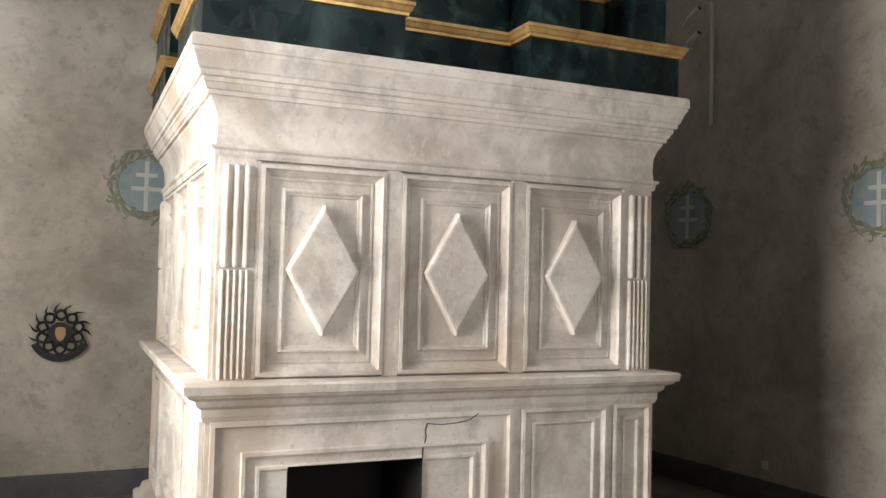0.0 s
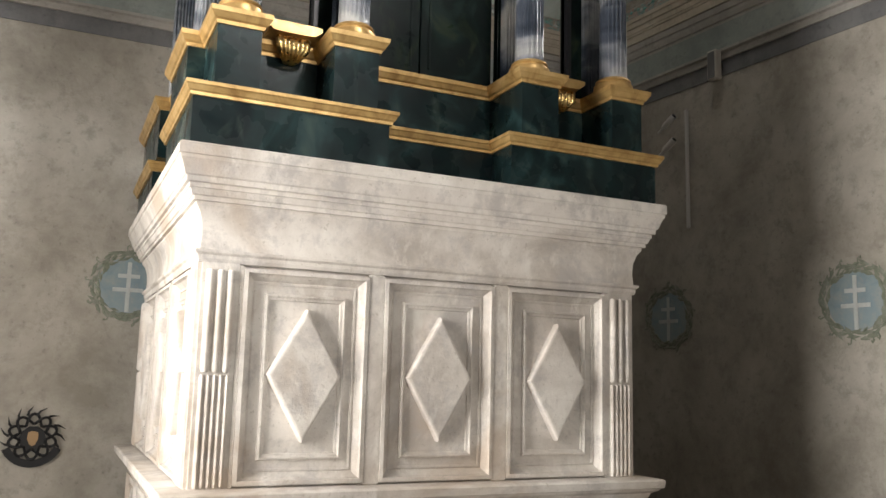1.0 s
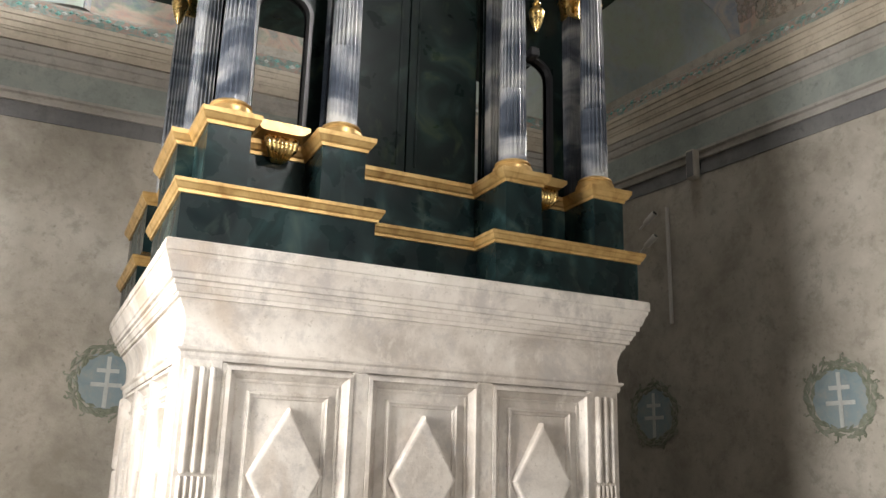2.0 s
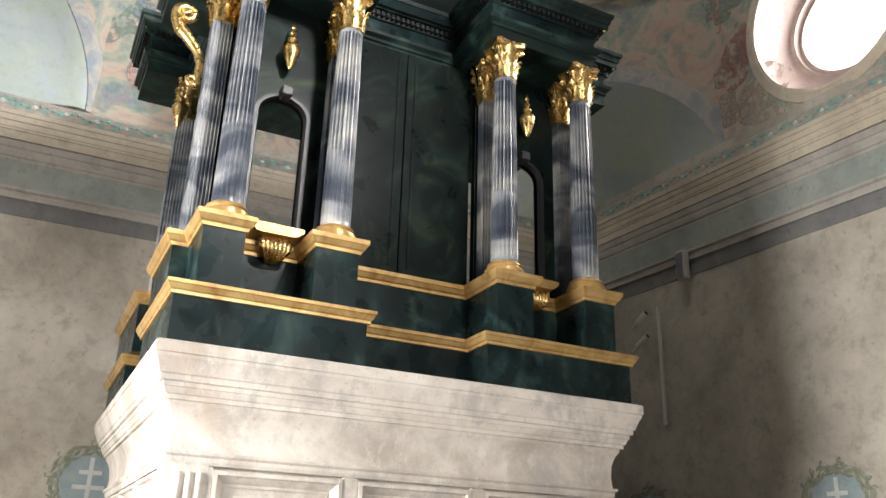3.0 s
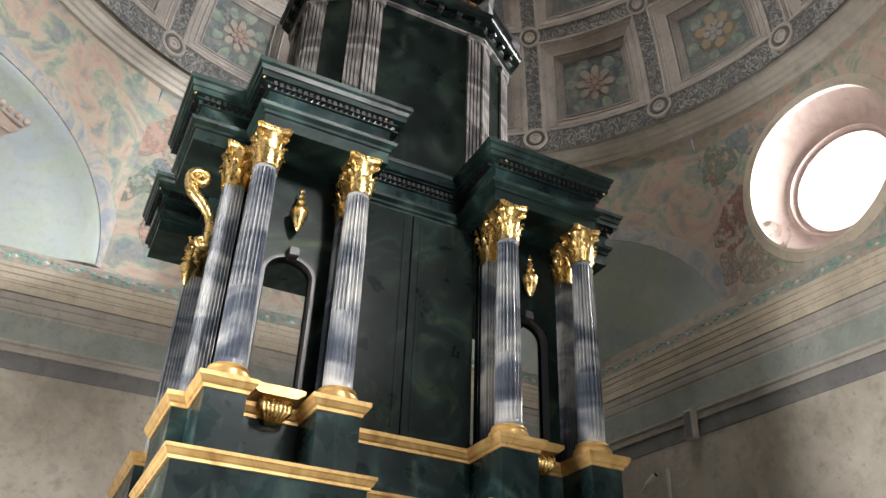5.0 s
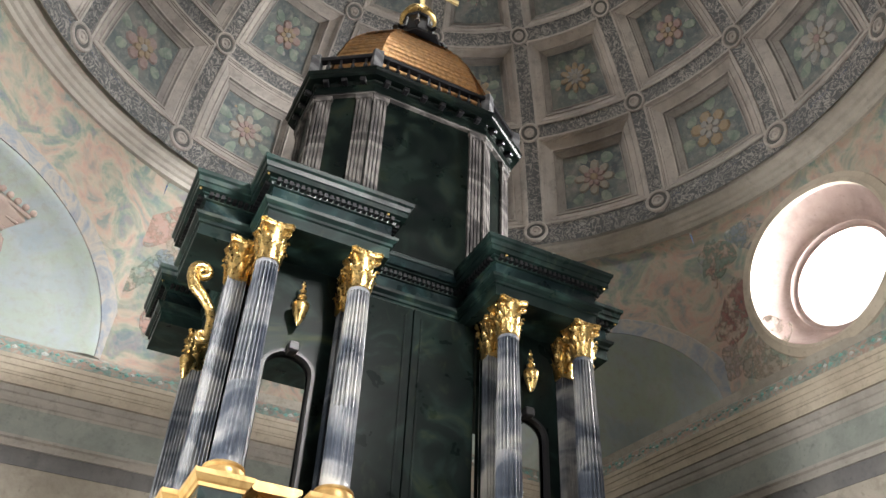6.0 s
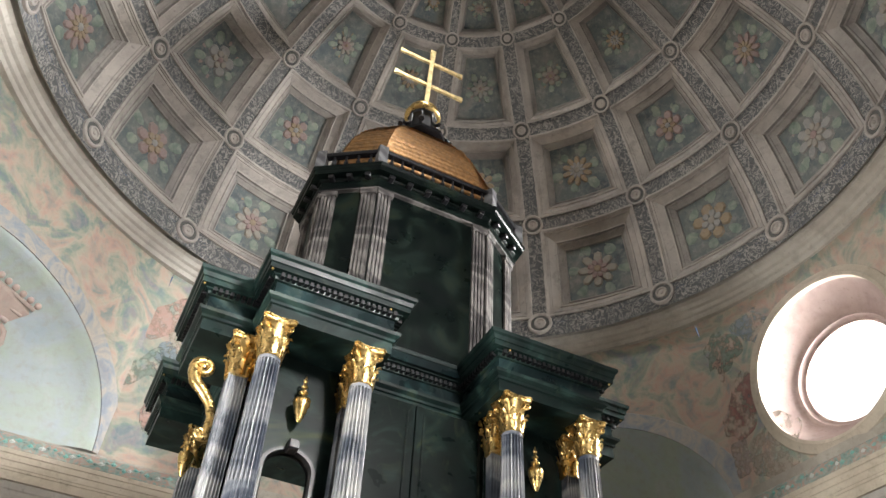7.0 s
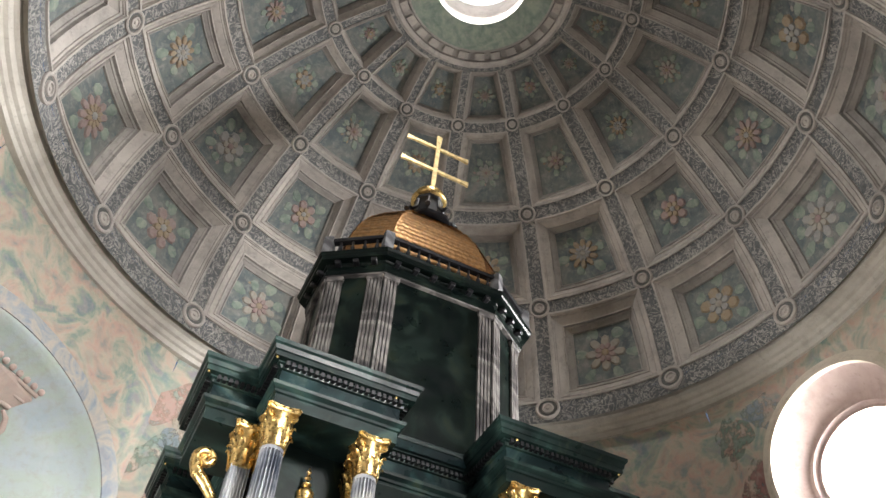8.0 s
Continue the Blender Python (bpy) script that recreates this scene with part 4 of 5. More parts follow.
def corinthian(r, z0, h, flat=False):
    """A gilt capital: bell, two rows of leaves, corner scrolls and a hollow-sided top plate."""
    m = Mesh()
    m.lathe([(r * 1.0, z0 - 0.012), (r * 1.1, z0 - 0.008), (r * 1.12, z0 + 0.004), (r * 1.0, z0 + 0.01), (r * 0.98, z0 + h * 0.5), (r * 1.12, z0 + h * 0.78), (r * 1.3, z0 + h * 0.88)], 16)
    for row, (count, zb, zl, rr, curl, off) in enumerate(((8, 0.02, 0.36, 1.02, 0.34, 0.0), (8, 0.26, 0.34, 1.03, 0.42, 0.5))):
        for i in range(count):
            a = math.tau * (i + off) / count
            d, e = Vector((math.cos(a), math.sin(a), 0)), Vector((-math.sin(a), math.cos(a), 0))
            rows = []
            for f, wd, o in ((0, 0.30, 0.0), (0.35, 0.36, 0.04), (0.7, 0.34, 0.12), (0.92, 0.24, 0.30), (1.0, 0.15, curl), (0.86, 0.10, curl + 0.10)):
                c = d * r * (rr + o) + Vector((0, 0, z0 + h * (zb + zl * f)))
                rows.append([c - e * r * wd, c - e * r * wd * 0.5 + d * r * 0.09, c + d * r * 0.05, c + e * r * wd * 0.5 + d * r * 0.09, c + e * r * wd])
            m.loops(rows, False)
    for i in range(4):
        a = math.pi / 4 + i * math.pi / 2
        d = Vector((math.cos(a), math.sin(a), 0))
        pts = []
        for j in range(16):
            q = j / 15 * math.tau * 1.35
            rad = r * 0.30 * (1 - j / 18)
            pts.append(d * (r * 1.48 + rad * math.sin(q)) + Vector((0, 0, z0 + h * 0.74 + rad * math.cos(q))))
        m.tube([d * r * 0.95 + Vector((0, 0, z0 + h * 0.45)), d * r * 1.12 + Vector((0, 0, z0 + h * 0.7))] + pts, r * 0.10, 6)
        a2 = i * math.pi / 2
        d2 = Vector((math.cos(a2), math.sin(a2), 0))
        m.ball(d2 * r * 1.22 + Vector((0, 0, z0 + h * 0.9)), r * 0.2, 0, 7, 4)
    plate = []
    for k, zz in ((1.0, 0.87), (1.06, 0.90), (1.06, 0.955), (1.12, 0.96), (1.12, 1.0)):
        ring = []
        for i in range(4):
            a = math.pi / 4 + i * math.pi / 2
            c0, c1 = Vector((math.cos(a - 0.09), math.sin(a - 0.09))) * r * 1.78 * k, Vector((math.cos(a + 0.09), math.sin(a + 0.09))) * r * 1.78 * k
            nx = a + math.pi / 4
            mid = Vector((math.cos(nx), math.sin(nx))) * r * 1.16 * k
            n0 = Vector((math.cos(nx - 0.42), math.sin(nx - 0.42))) * r * 1.30 * k
            n1 = Vector((math.cos(nx + 0.42), math.sin(nx + 0.42))) * r * 1.30 * k
            ring += [(p.x, p.y, z0 + h * zz) for p in (c0, c1, n0, mid, n1)]
        plate.append(ring)
    m.loops(plate, True, 0, True, True)
    return m


SHAFT = fluted_shaft(0.076, 0.064, 3.295, 4.475, 20).data("shaft", GREY, smooth=50)
CAPITAL = corinthian(0.066, 4.478, 0.232).data("capital", GOLD, smooth=45)
BASE = Mesh().lathe([(0.108, 3.216), (0.112, 3.232), (0.108, 3.258), (0.096, 3.262), (0.092, 3.272), (0.099, 3.280), (0.096, 3.288), (0.086, 3.296)], 28).data("column_base", GILT, smooth=40)


def flat_pilaster():
    """A square pilaster with flutes on all its sides."""
    m = Mesh()
    w = 0.054
    ring = []
    n = 6
    for side in range(4):
        c, s = round(math.cos(side * math.pi / 2)), round(math.sin(side * math.pi / 2))
        for i in range(n):
            for f, d in ((0.0, 0), (0.22, 0), (0.34, 0.007), (0.78, 0.007)):
                x, y = -w + 2 * w * (i + f) / n, -w + d
                ring.append((c * x - s * y, s * x + c * y))
    return m.loops([[(x, y, z) for x, y in ring] for z in (3.215, 4.445)], True, 0, True, True)


PILASTER = flat_pilaster().data("pilaster", GREY)
PILCAP = corinthian(0.062, 4.448, 0.262).data("capital", GOLD, smooth=45)

part("bay_wall", WALLD, GREEN_FLAT, tab)
part("arch_rim", RIMD, BLACK, tab, "black moulded arch rim")
part("bay_wall", WALLD2, GREEN_FLAT, tab)
part("arch_rim", RIMD2, BLACK, tab, "black moulded arch rim")
for s_ in (-1, 1):
    leaf_d = part("door_leaf", Mesh().box(min(s_ * 0.004, s_ * 0.44), max(s_ * 0.004, s_ * 0.44), -0.78, -0.74, 3.215, TOPZ, 0, 0.004), GREEN_FLAT, tab, "dark green marbled door leaf")
    part("door_edge", Mesh().box(min(s_ * 0.05, s_ * 0.062), max(s_ * 0.05, s_ * 0.062), -0.786, -0.78, 3.3, 4.65, 0, 0.002), GREEN_FLAT, leaf_d)
    for x in (1.035, 0.492):
        col = part("column", SHAFT, GREY, tab, "fluted blue grey marbled column", m=pose(s_ * x, -1.12, 0))
        part("column_base", BASE, GILT, col)
        part("capital", CAPITAL, GOLD, col, "gilded Corinthian capital")
    for x, y in ((0.492, -0.88), (1.035, -0.88), (1.165, -0.88), (1.14, 0.28)):
        pil = part("pilaster", PILASTER, GREY, tab, "fluted square pilaster", m=pose(s_ * x + 0.018, y, 0))
        part("capital", PILCAP, GOLD, pil, "gilded Corinthian capital")
    x = 0.76 * s_
    b = Mesh()
    b.loops([[(x + u * w, v, z) for u, v in ((-1, -0.80), (-0.80, -1.05), (0.80, -1.05), (1, -0.80))] for w, z in ((0.10, 3.24), (0.13, 3.245), (0.155, 3.262), (0.17, 3.27), (0.17, 3.29), (0.1, 3.293))], True, 0, True, True)
    br = part("bracket", b, GILT, tab, "gilt moulded bracket shelf")
    leaf = Mesh()
    for i in range(7):
        u = (i - 3) / 3
        leaf.tube([(x + u * 0.05, -0.970, 3.245), (x + u * 0.072, -1.025, 3.215), (x + u * 0.064, -1.035, 3.17), (x + u * 0.034, -0.990, 3.13), (x + u * 0.02, -0.950, 3.12)], 0.015, 6, 0, [0.7, 1.1, 1.2, 0.9, 0.5])
    part("acanthus_leaf", leaf, GOLD, br, "gilded acanthus console", smooth=60)
    for fx, fy, fz in ((0.765, -0.935, 0.06), (1.21, -0.12, -0.02))[:2 if s_ < 0 else 1]:
        fin = Mesh().lathe([(0.008, 4.20), (0.014, 4.21), (0.03, 4.25), (0.047, 4.31), (0.050, 4.335), (0.040, 4.352), (0.022, 4.362), (0.016, 4.375), (0.027, 4.385), (0.027, 4.392), (0.014, 4.40), (0.010, 4.42), (0.020, 4.43), (0.012, 4.442), (0.008, 4.46), (0.014, 4.47), (0.007, 4.485), (0.002, 4.505)], 16, s_ * fx, fy)
        part("vase_finial", fin, GOLD, tab, "gilded turned vase finial", smooth=40, m=pose(0, 0, fz))
    part("keystone", Mesh().box(x - 0.03, x + 0.03, -0.93, -0.85, 4.10, 4.165, 0, 0.01), BLACK, tab, "black keystone block")
    if s_ > 0:
        continue
    # tall gilt scroll that carries the overhang at the flank
    pts, wid = [], []
    for j in range(22):
        q = math.tau * (1.3 - j / 21 * 1.3)
        rad = 0.010 + 0.044 * j / 21
        pts.append((s_ * (1.325 + rad * math.cos(q)), -0.80, 4.505 + rad * math.sin(q)))
        wid.append(0.55 + 0.5 * j / 21)
    for a, c in ((1.372, 4.465), (1.35, 4.41), (1.29, 4.355), (1.24, 4.295), (1.215, 4.22), (1.215, 4.15)):
        pts.append((s_ * a, -0.80, c))
    wid += [1.2, 1.25, 1.15, 1.0, 0.9, 0.95]
    for j in range(14):
        q = math.tau * j / 12
        rad = 0.034 * (1 - j / 17)
        pts.append((s_ * (1.247 - rad * math.cos(q)), -0.80, 4.115 - rad * math.sin(q)))
        wid.append(0.9 - 0.04 * j)
    part("scroll_console", Mesh().tube(pts, 0.029, 10, 0, wid), GOLD, tab, "tall gilded scroll console", smooth=60)

# ---- entablature with projecting ends ----
ENT = flanked([(-1.105, -1.20), (-0.36, -1.20), (-0.36, -0.70)],
              [(1.105, -0.88), (1.42, -0.88), (1.42, -0.34), (1.14, -0.34), (1.14, 0.20), (1.42, 0.20), (1.42, 0.62)])
part("architrave", moulding(ENT, [(0.0, 4.705), (0.0, 4.780), (0.012, 4.786), (0.012, 4.805), (0.034, 4.824), (0.04, 4.843), (-0.01, 4.849)]), GREEN_CORN, tab)
part("frieze", moulding(ENT, [(0.0, 4.843), (0.0, 4.955)]), GREEN, tab)
part("upper_cornice", moulding(ENT, [(-0.01, 4.942), (0.015, 4.949), (0.02, 4.968), (0.035, 4.974), (0.035, 4.984), (0.068, 4.989), (0.07, 5.021), (0.078, 5.027), (0.084, 5.055), (0.096, 5.067), (0.10, 5.092), (-0.1, 5.099)]), GREEN_CORN, tab)
dent = Mesh()
for i, (p, q) in enumerate(zip(ENT, ENT[1:] + ENT[:1])):
    p, q = Vector(p), Vector(q)
    d = (q - p).normalized()
    nrm = Vector((d.y, -d.x))
    n = int((q - p).length / 0.034)
    for t in range(n):
        a = p.lerp(q, (t + 0.2) / n)
        b = p.lerp(q, (t + 0.8) / n)
        ring = [a + nrm * 0.05, b + nrm * 0.05, b + nrm * 0.01, a + nrm * 0.01]
        dent.loops([[(v.x, v.y, z) for v in ring] for z in (4.956, 4.986)], True, 0, True, True)
tagged(part("dentil_course", dent, BLACK, tab, "small dark dentils"), kind="stuff")
DROP = Mesh().lathe([(0.003, -0.028), (0.010, -0.018), (0.012, -0.008), (0.008, 0.0)], 10).data("gilt_drop", GOLD, smooth=50)
for s_ in (-1, 1):
    for x, y in ((1.155, -1.25), (0.41, -1.25), (1.47, -0.93), (1.47, 0.15)):
        part("gilt_drop", DROP, GOLD, tab, "gilded drop", m=pose(s_ * x, y, 5.005))
part("attic_floor", Mesh().box(-1.05, 1.05, -0.65, 0.58, 5.04, 5.09), BLACK, tab)

# ---- tower: chamfered square ----
TX, TY = 0.01, -0.30                        # middle of the tower


def oct_plan(o=0.0):
    """The tower's plan: a long octagon, pushed outwards by o."""
    return offset([(x + TX, y + TY) for x, y in ((-0.465, -0.46), (0.465, -0.46), (0.82, -0.215), (0.82, 0.215), (0.465, 0.46), (-0.465, 0.46), (-0.82, 0.215), (-0.82, -0.215))], o)


def along(plan, i, f, inward=0.0):
    """A pose at the fraction f of the plan's side i, with -y facing outwards."""
    p, q = Vector(plan[i]), Vector(plan[(i + 1) % len(plan)])
    d = (q - p).normalized()
    c = p.lerp(q, f) + Vector((-d.y, d.x)) * inward
    return pose(c.x, c.y, 0, 0, 0, math.degrees(math.atan2(d.y, d.x)))


TOWER = oct_plan()
TZ = 0.372
part("tower_wall", moulding(TOWER, [(0, 5.0), (0, 6.2 + TZ)]), TOWERDARK, tab, "near black green tower wall")
part("tower_plinth", moulding(TOWER, [(0.03, 5.0), (0.03, 5.10), (0.02, 5.11), (0.0, 5.12)], False), GREEN, tab)
rib_m = Mesh()
for i in range(4):
    w = 0.11 / 4
    rib_m.box(-0.055 + i * w, -0.055 + (i + 0.62) * w, -0.022, 0.012, 5.1, 6.09 + TZ)
rib_m.box(-0.055, 0.055, -0.006, 0.015, 5.1, 6.09 + TZ)
rib_m.box(-0.065, 0.065, -0.034, 0.012, 6.07 + TZ, 6.115 + TZ, 0, 0.005)
TPIL = rib_m.data("tower_pilaster", TOWERGREY)
for i in range(8):
    n = (Vector(TOWER[(i + 1) % 8]) - Vector(TOWER[i])).length
    for f in (0.06 / n, 1 - 0.06 / n):
        part("tower_pilaster", TPIL, TOWERGREY, tab, "grey fluted pilaster strip", m=along(TOWER, i, f))
part("tower_neck_moulding", moulding(TOWER, [(0.0, 6.113 + TZ), (0.036, 6.114 + TZ), (0.040, 6.120 + TZ), (0.0, 6.125 + TZ)], False), TOWERGREY, tab, "thin grey moulding strip")
part("tower_cornice", moulding(TOWER, [(0.0, 6.125 + TZ), (0.04, 6.13 + TZ), (0.045, 6.16 + TZ), (0.03, 6.165 + TZ), (0.03, 6.215 + TZ), (0.045, 6.225 + TZ), (0.05, 6.24 + TZ), (0.10, 6.245 + TZ), (0.105, 6.275 + TZ), (0.115, 6.285 + TZ), (0.125, 6.31 + TZ), (0.0, 6.32 + TZ)]), TOWERDARK, tab, "black moulded tower cornice")
mod = Mesh().box(-0.022, 0.022, -0.062, 0.0, -0.035, 0.0, 0, 0.006).data("modillion", BLACK)
for i in range(8):
    n = (Vector(TOWER[(i + 1) % 8]) - Vector(TOWER[i])).length
    k = max(3, int(n / 0.15))
    for t in range(k):
        part("modillion", mod, BLACK, tab, m=along(TOWER, i, (t + 0.5) / k, -0.03) @ pose(0, 0, 6.243 + TZ))
BAL = oct_plan(0.075)
part("parapet_base", moulding(BAL, [(0.02, 6.31 + TZ), (0.02, 6.34 + TZ), (0.0, 6.35 + TZ), (-0.06, 6.35 + TZ)]), BLACK, tab)
part("parapet_rail", moulding(oct_plan(0.05), [(-0.02, 6.475 + TZ), (0.03, 6.475 + TZ), (0.035, 6.49 + TZ), (0.035, 6.505 + TZ), (-0.02, 6.51 + TZ), (-0.02, 6.475 + TZ)], False), BLACK, tab)
spin = Mesh().lathe([(0.014, 6.345), (0.014, 6.355), (0.008, 6.365), (0.017, 6.39), (0.019, 6.405), (0.008, 6.44), (0.012, 6.46), (0.012, 6.48)], 8).data("baluster", BLACK, smooth=40)
post = Mesh().box(-0.04, 0.04, -0.04, 0.04, 6.34, 6.54, 0, 0.008).data("parapet_post", SILVER)
for i in range(8):
    n = (Vector(BAL[(i + 1) % 8]) - Vector(BAL[i])).length
    k = int(n / 0.085)
    for t in range(1, k):
        part("baluster", spin, BLACK, tab, m=along(BAL, i, t / k, 0.02) @ pose(0, 0, TZ))
    part("parapet_post", post, SILVER, tab, "grey square parapet post", m=along(BAL, i, 0.0, 0.02) @ pose(0, 0, TZ))
# gilt scale roof
roof = Mesh()
ROOF = [(-0.44, -0.43), (0.44, -0.43), (0.74, -0.22), (0.74, 0.22), (0.44, 0.43), (-0.44, 0.43), (-0.74, 0.22), (-0.74, -0.22)]
prof = [(0.69, 6.38), (0.70, 6.52), (0.68, 6.68), (0.63, 6.86), (0.56, 7.02), (0.47, 7.16), (0.36, 7.28), (0.25, 7.36), (0.20, 7.38)]
roof.loops([[(x * r / 0.7, y * r / 0.7, z) for x, y in ROOF] for r, z in prof], True, 0, True, True)
gilt_roof = part("roof", roof, GOLD_TILE, tab, "gilt scale covered dome roof", m=pose(TX, TY, 0.40))
scale_m = Mesh()
for i in range(len(prof) - 1):
    (ra, za), (rb, zb) = prof[i], prof[i + 1]
    for sub in range(3):
        f = (sub + 0.1) / 3
        r, z = ra + (rb - ra) * f, za + (zb - za) * f
        r2, z2 = ra + (rb - ra) * (f + 0.36), za + (zb - za) * (f + 0.36)
        plan, plan2 = [(x * r / 0.7, y * r / 0.7) for x, y in ROOF], [(x * r2 / 0.7, y * r2 / 0.7) for x, y in ROOF]
        for j in range(8):
            p, q = Vector(plan[j]), Vector(plan[(j + 1) % 8])
            p2, q2 = Vector(plan2[j]), Vector(plan2[(j + 1) % 8])
            n = max(2, int((q - p).length / 0.055))
            nrm = Vector(((q - p).y, -(q - p).x)).normalized()
            for t in range(n):
                f0, f1 = (t + (sub % 2) * 0.5 * (t < n - 0)) / n, (t + 0.92 + (sub % 2) * 0.5) / n
                f1 = min(f1, 1.0)
                if f1 - f0 < 0.3 / n:
                    continue
                a, b, c2, d2 = p.lerp(q, f0), p.lerp(q, f1), p2.lerp(q2, f1), p2.lerp(q2, f0)
                mid = (a + b) / 2 + nrm * 0.016
                scale_m.add([(*(a + nrm * 0.010), z + 0.008), (*mid, z - 0.006), (*(b + nrm * 0.010), z + 0.008), (*(c2 + nrm * 0.002), z2), (*(d2 + nrm * 0.002), z2)], [(0, 1, 2, 3, 4)])
tagged(part("scale_covering", scale_m, GOLD_TILE, gilt_roof), kind="stuff")
# lantern and cross
lan = part("lantern", Mesh().lathe([(0.25, 7.36), (0.26, 7.38), (0.24, 7.40), (0.16, 7.43), (0.13, 7.46), (0.125, 7.74), (0.15, 7.76), (0.16, 7.78), (0.12, 7.79)], 8, start=math.pi / 8), BLACK, tab, "small dark octagonal lantern", m=pose(TX + 0.01, TY, 0.42))
vol = Mesh()
for i in range(8):
    a = math.tau * i / 8 + math.pi / 8
    d3 = Vector((math.cos(a), math.sin(a), 0))
    vol.tube([d3 * 0.27 + Vector((0, 0, 7.43)), d3 * 0.25 + Vector((0, 0, 7.48)), d3 * 0.20 + Vector((0, 0, 7.50)), d3 * 0.15 + Vector((0, 0, 7.58)), d3 * 0.14 + Vector((0, 0, 7.70))], 0.022, 6, 0, [1.2, 1, 0.8, 0.8, 0.7])
part("lantern_scrolls", vol, BLACK, lan, smooth=60)
part("lantern_gilt_ring", Mesh().lathe([(0.15, 7.755), (0.172, 7.77), (0.175, 7.79), (0.155, 7.80), (0.16, 7.82), (0.148, 7.86), (0.11, 7.91), (0.05, 7.95), (0.03, 7.96)], 24), GOLD, lan, "gilded lantern cap", smooth=40)
cross = Mesh()


def flared(a, b, w0, w1, across):
    """A flat bar from a to b that widens towards its end."""
    a, b, across = Vector(a), Vector(b), Vector(across)
    d = (b - a)
    rings = []
    for f, w in ((0, w0), (0.75, w0), (0.92, (w0 + w1) / 2), (1.0, w1)):
        c = a + d * f
        rings.append([c - across * w + Vector((0, y, 0)) for y in (-0.012, 0.012)] + [c + across * w + Vector((0, y, 0)) for y in (0.012, -0.012)])
    cross.loops(rings, True, 0, True, True)


flared((0, 0, 7.93), (0, 0, 8.94), 0.022, 0.032, (1, 0, 0))
for z, h in ((8.715, 0.35), (8.325, 0.375)):
    for s_ in (-1, 1):
        flared((s_ * 0.022, 0, z), (s_ * h, 0, z), 0.020, 0.034, (0, 0, 1))
part("cross", cross, GOLD_BRIGHT, tab, "gilded double armed cross", m=pose(TX + 0.03, TY, 8.35, 0, 1.5, 0) @ pose(0, 0, -7.93))

# ---- wall medallions and fittings ----
def on_wall(side, along, z, out=0.0):
    """A frame with x along the wall, y out of it and z up. side: north, east."""
    if side == "north":
        return pose(along, Y1 - out, z, 0, 0, 180)
    return pose(X1 - out + SKEW * (along - RY), along, z, 0, 0, 90 + math.degrees(math.atan(-SKEW)))


def disc(r, y0, y1, seg=40, wob=0.0, seed=0):
    rr = random.Random(seed)
    k = [1 + wob * (rr.random() - 0.5) for _ in range(seg)]
    ring = lambda s, y: [(r * s * k[j] * math.cos(math.tau * j / seg), y, r * s * k[j] * math.sin(math.tau * j / seg)) for j in range(seg)]
    return Mesh().loops([ring(1, y0), ring(1, y1)], True, 0, False, True)


def medallion(m, seed):
    t = thing("painted_medallion", "faded painted wreath with white double cross on blue", "wall painting", m, "painted medallions")
    part("blue_field", disc(0.205, 0.0, 0.004), BLUE, t, "light blue painted disc")
    rr = random.Random(seed)
    wreath = Mesh()
    for i in range(130):
        a = math.tau * i / 130 + 0.03 * rr.random()
        r = 0.195 + 0.07 * rr.random()
        c = Vector((r * math.cos(a), 0.006, r * math.sin(a)))
        q = a + 1.0 + rr.random() * 1.2
        d = Vector((math.cos(q), 0, math.sin(q)))
        e = Vector((-d.z, 0, d.x))
        l, w = 0.03 + 0.02 * rr.random(), 0.010 + 0.006 * rr.random()
        wreath.add([c - d * l, c + e * w, c + d * l, c - e * w, c + Vector((0, 0.006, 0))], [(0, 1, 4), (1, 2, 4), (2, 3, 4), (3, 0, 4)])
    for i in range(12):
        a = math.tau * (i + rr.random()) / 12
        c = Vector((0.25 * math.cos(a), 0.005, 0.25 * math.sin(a)))
        wreath.tube([c, c + Vector((0.035 * math.cos(a), 0, 0.035 * math.sin(a))), c + Vector((0.05 * math.cos(a + 0.35), 0, 0.05 * math.sin(a + 0.35))), c + Vector((0.035 * math.cos(a + 0.5), 0, 0.035 * math.sin(a + 0.5)))], 0.005, 5)
    part("leaf_wreath", wreath, OLIVE, t, "olive painted leaf wreath")
    cr = Mesh().box(-0.014, 0.014, 0.002, 0.008, -0.19, 0.17).box(-0.075, 0.075, 0.003, 0.0085, 0.055, 0.083).box(-0.105, 0.105, 0.003, 0.0085, -0.045, -0.017)
    part("double_cross", cr, PALE, t, "chalk white double cross")
    return t


medallion(on_wall("north", 0.458, 2.235), 1)
medallion(on_wall("east", 3.845, 2.205), 2)
medallion(on_wall("east", 5.515, 2.175), 3)

wreath = thing("iron_thorn_wreath", "black iron thorn wreath plaque with a bronze shield", "plaque", on_wall("north", -0.07, 1.155))
rr = random.Random(4)
th_m = Mesh()
for s in range(2):
    pts = []
    for i in range(61):
        a = math.tau * i / 60
        r = 0.118 + 0.034 * math.sin(5 * a + s * math.pi)
        pts.append((r * math.cos(a), 0.03 + 0.012 * math.cos(5 * a + s * math.pi), r * math.sin(a) + 0.015))
    th_m.tube(pts, 0.0095, 6)
for i in range(15):
    a = math.tau * i / 15 + 0.12 * rr.random()
    if math.sin(a) < -0.6:
        continue
    th_m.tube([(0.145 * math.cos(a), 0.03, 0.145 * math.sin(a) + 0.015), (0.172 * math.cos(a + 0.08), 0.035, 0.172 * math.sin(a + 0.08) + 0.015), (0.205 * math.cos(a + 0.26), 0.04, 0.205 * math.sin(a + 0.26) + 0.015)], 0.010, 5, 0, [1, 0.75, 0.1])
part("thorn_ring", th_m, IRON, wreath, "twisted black iron thorns", smooth=50)
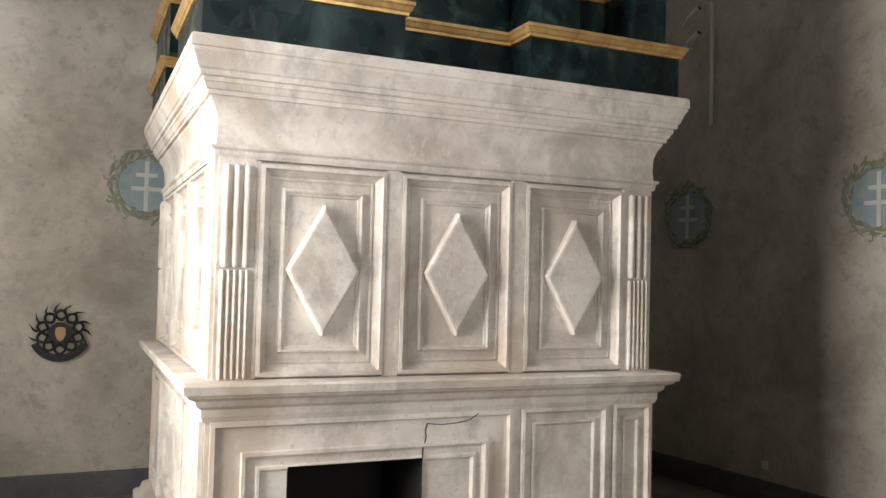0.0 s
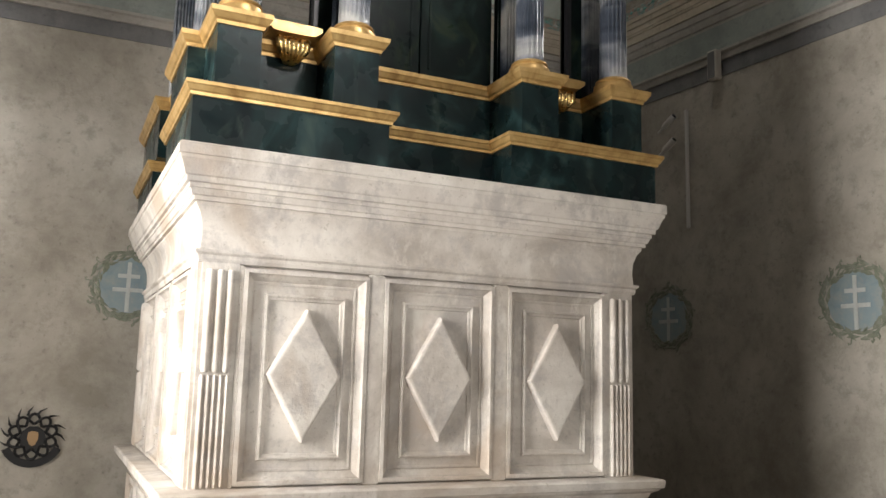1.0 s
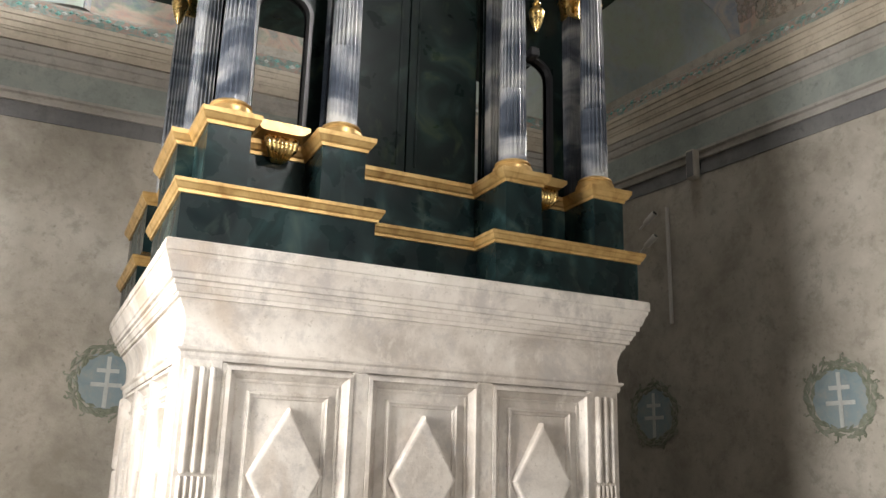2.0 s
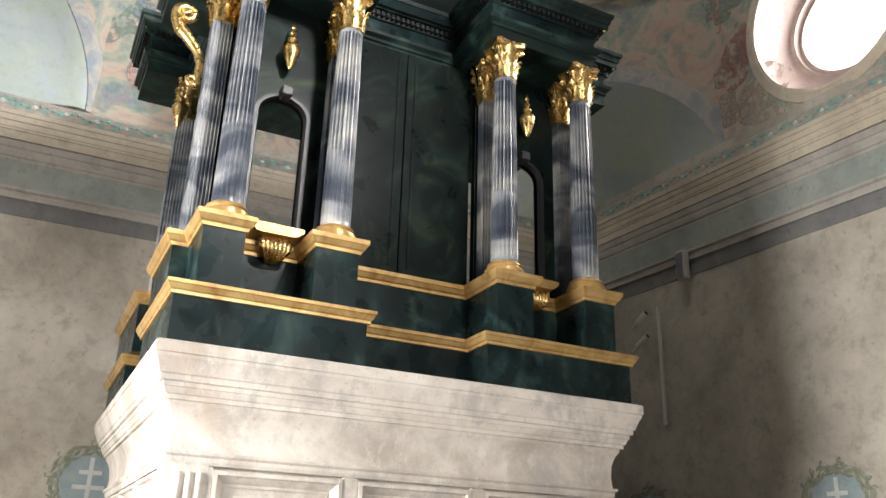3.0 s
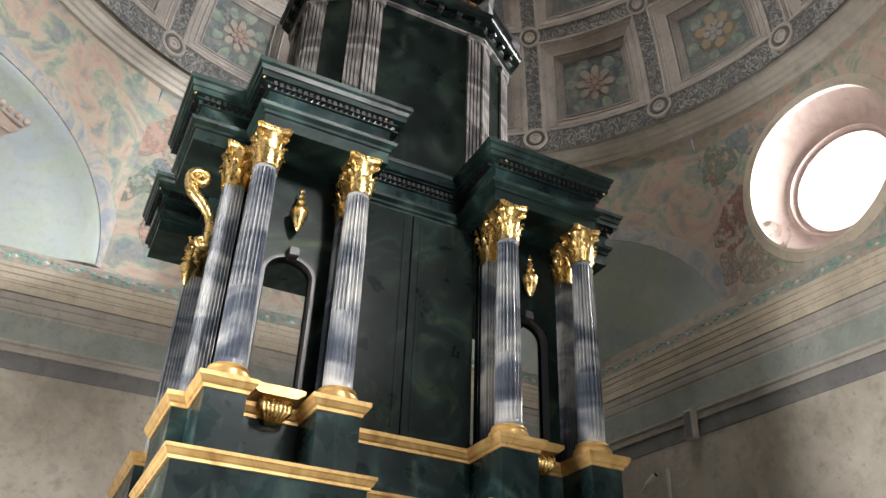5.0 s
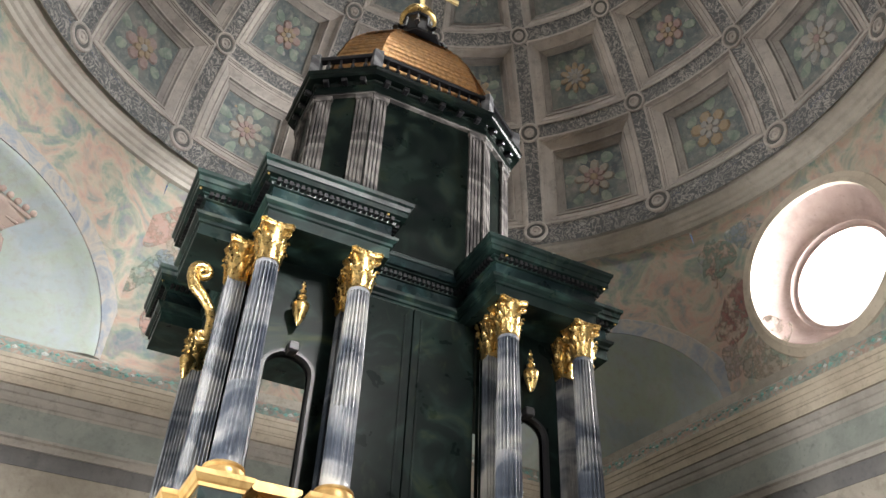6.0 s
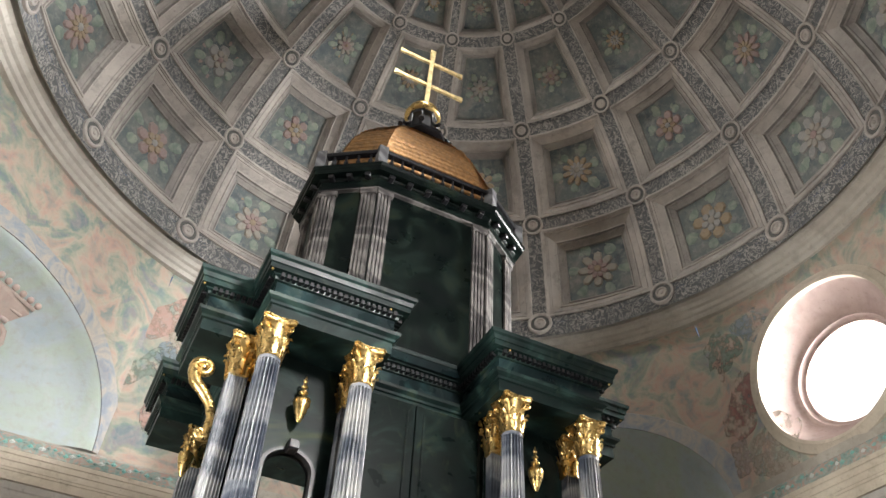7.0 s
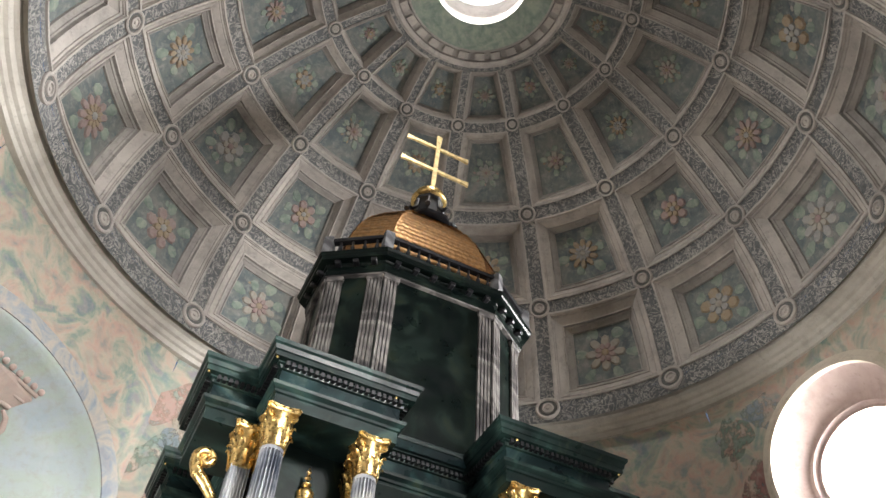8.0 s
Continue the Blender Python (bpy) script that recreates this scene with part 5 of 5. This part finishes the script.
part("hub", disc(0.085, 0.0, 0.03, 10), IRON, wreath)
sh = Mesh()
out = [(-0.032, 0.04), (-0.015, 0.05), (0.015, 0.05), (0.032, 0.04), (0.034, 0.0), (0.02, -0.035), (0.0, -0.05), (-0.02, -0.035), (-0.034, 0.0)]
sh.loops([[(x, y, z) for x, z in out] for y in (0.028, 0.042)], True, 0, True, True)
part("shield", sh, BRONZE, wreath, "small bronze shield")
arc = Mesh()
ring = lambda r, y: [(r * math.cos(a), y, r * math.sin(a) + 0.01) for a in [radians(205 + 130 * j / 24) for j in range(25)]]
arc.loops([ring(0.15, 0.02), ring(0.15, 0.032), ring(0.20, 0.032), ring(0.20, 0.02), ring(0.15, 0.02)], False)
part("name_band", arc, IRON, wreath, "curved black iron band")

sp = thing("wall_loudspeaker", "slim white column loudspeaker under the wall frieze", "loudspeaker", on_wall("east", 4.895, 4.155, 0.05))
part("cabinet", Mesh().box(-0.045, 0.045, 0.0, 0.07, -0.13, 0.12, 0, 0.012), LIGHTRING, sp)
part("grille", Mesh().box(-0.034, 0.034, 0.07, 0.074, -0.115, 0.10, 0, 0.002), DARKBAND, sp, "grey cloth grille")
part("bracket", Mesh().box(-0.015, 0.015, -0.05, 0.0, -0.03, 0.03, 0, 0.004), IRON, sp)

rail = thing("spotlight_rail", "vertical white spotlight rail with two small lamps", "track light", on_wall("east", 5.237, 3.385, 0.03))
part("track", Mesh().box(-0.012, 0.012, 0.0, 0.025, -0.50, 0.50, 0, 0.004), WHITE_METAL, rail)
for z in (0.40, 0.20):
    lamp = part("spotlight", Mesh().lathe([(0.022, -0.085), (0.026, -0.08), (0.026, 0.03), (0.021, 0.05), (0.010, 0.06)], 16), WHITE_METAL, rail, "small white spotlight", 40, pose(0.13, 0.10, z, 0, 120, 0))
    part("arm", Mesh().tube([(0.0, 0, 0.06), (0.0, 0.0, 0.12)], 0.010, 8), WHITE_METAL, lamp)
    part("lens", Mesh().lathe([(0.021, -0.087), (0.019, -0.089), (0.004, -0.089)], 16), IRON, lamp, "dark lamp opening")

sock = thing("wall_socket", "small white wall socket near the baseboard", "socket", on_wall("east", 4.717, 0.27))
part("plate", Mesh().box(-0.025, 0.025, 0.0, 0.012, 0.0, 0.06, 0, 0.004), WHITE_METAL, sock)

# steps in the dark corner
st = thing("wooden_steps", "dark wooden steps with a post in the corner", "steps", pose(3.75, 5.70, 0))
for i in range(3):
    part("tread", Mesh().box(-0.35, 0.35, 0.0 + 0.2 * i, 0.22 + 0.2 * i, 0.17 * (i + 1), 0.17 * (i + 1) + 0.035, 0, 0.006), DARKWOOD, st)
for x in (-0.37, 0.33):
    s_m = Mesh()
    s_m.loops([[(xx, y, z) for y, z in ((0.0, 0.0), (0.62, 0.0), (0.62, 0.55), (0.52, 0.56), (-0.02, 0.16))] for xx in (x, x + 0.04)], True, 0, True, True)
    part("stringer", s_m, DARKWOOD, st)
part("post", Mesh().lathe([(0.022, 0.0), (0.02, 1.45), (0.028, 1.46), (0.02, 1.5)], 10, 0.40, 0.55), DARKWOOD, st)
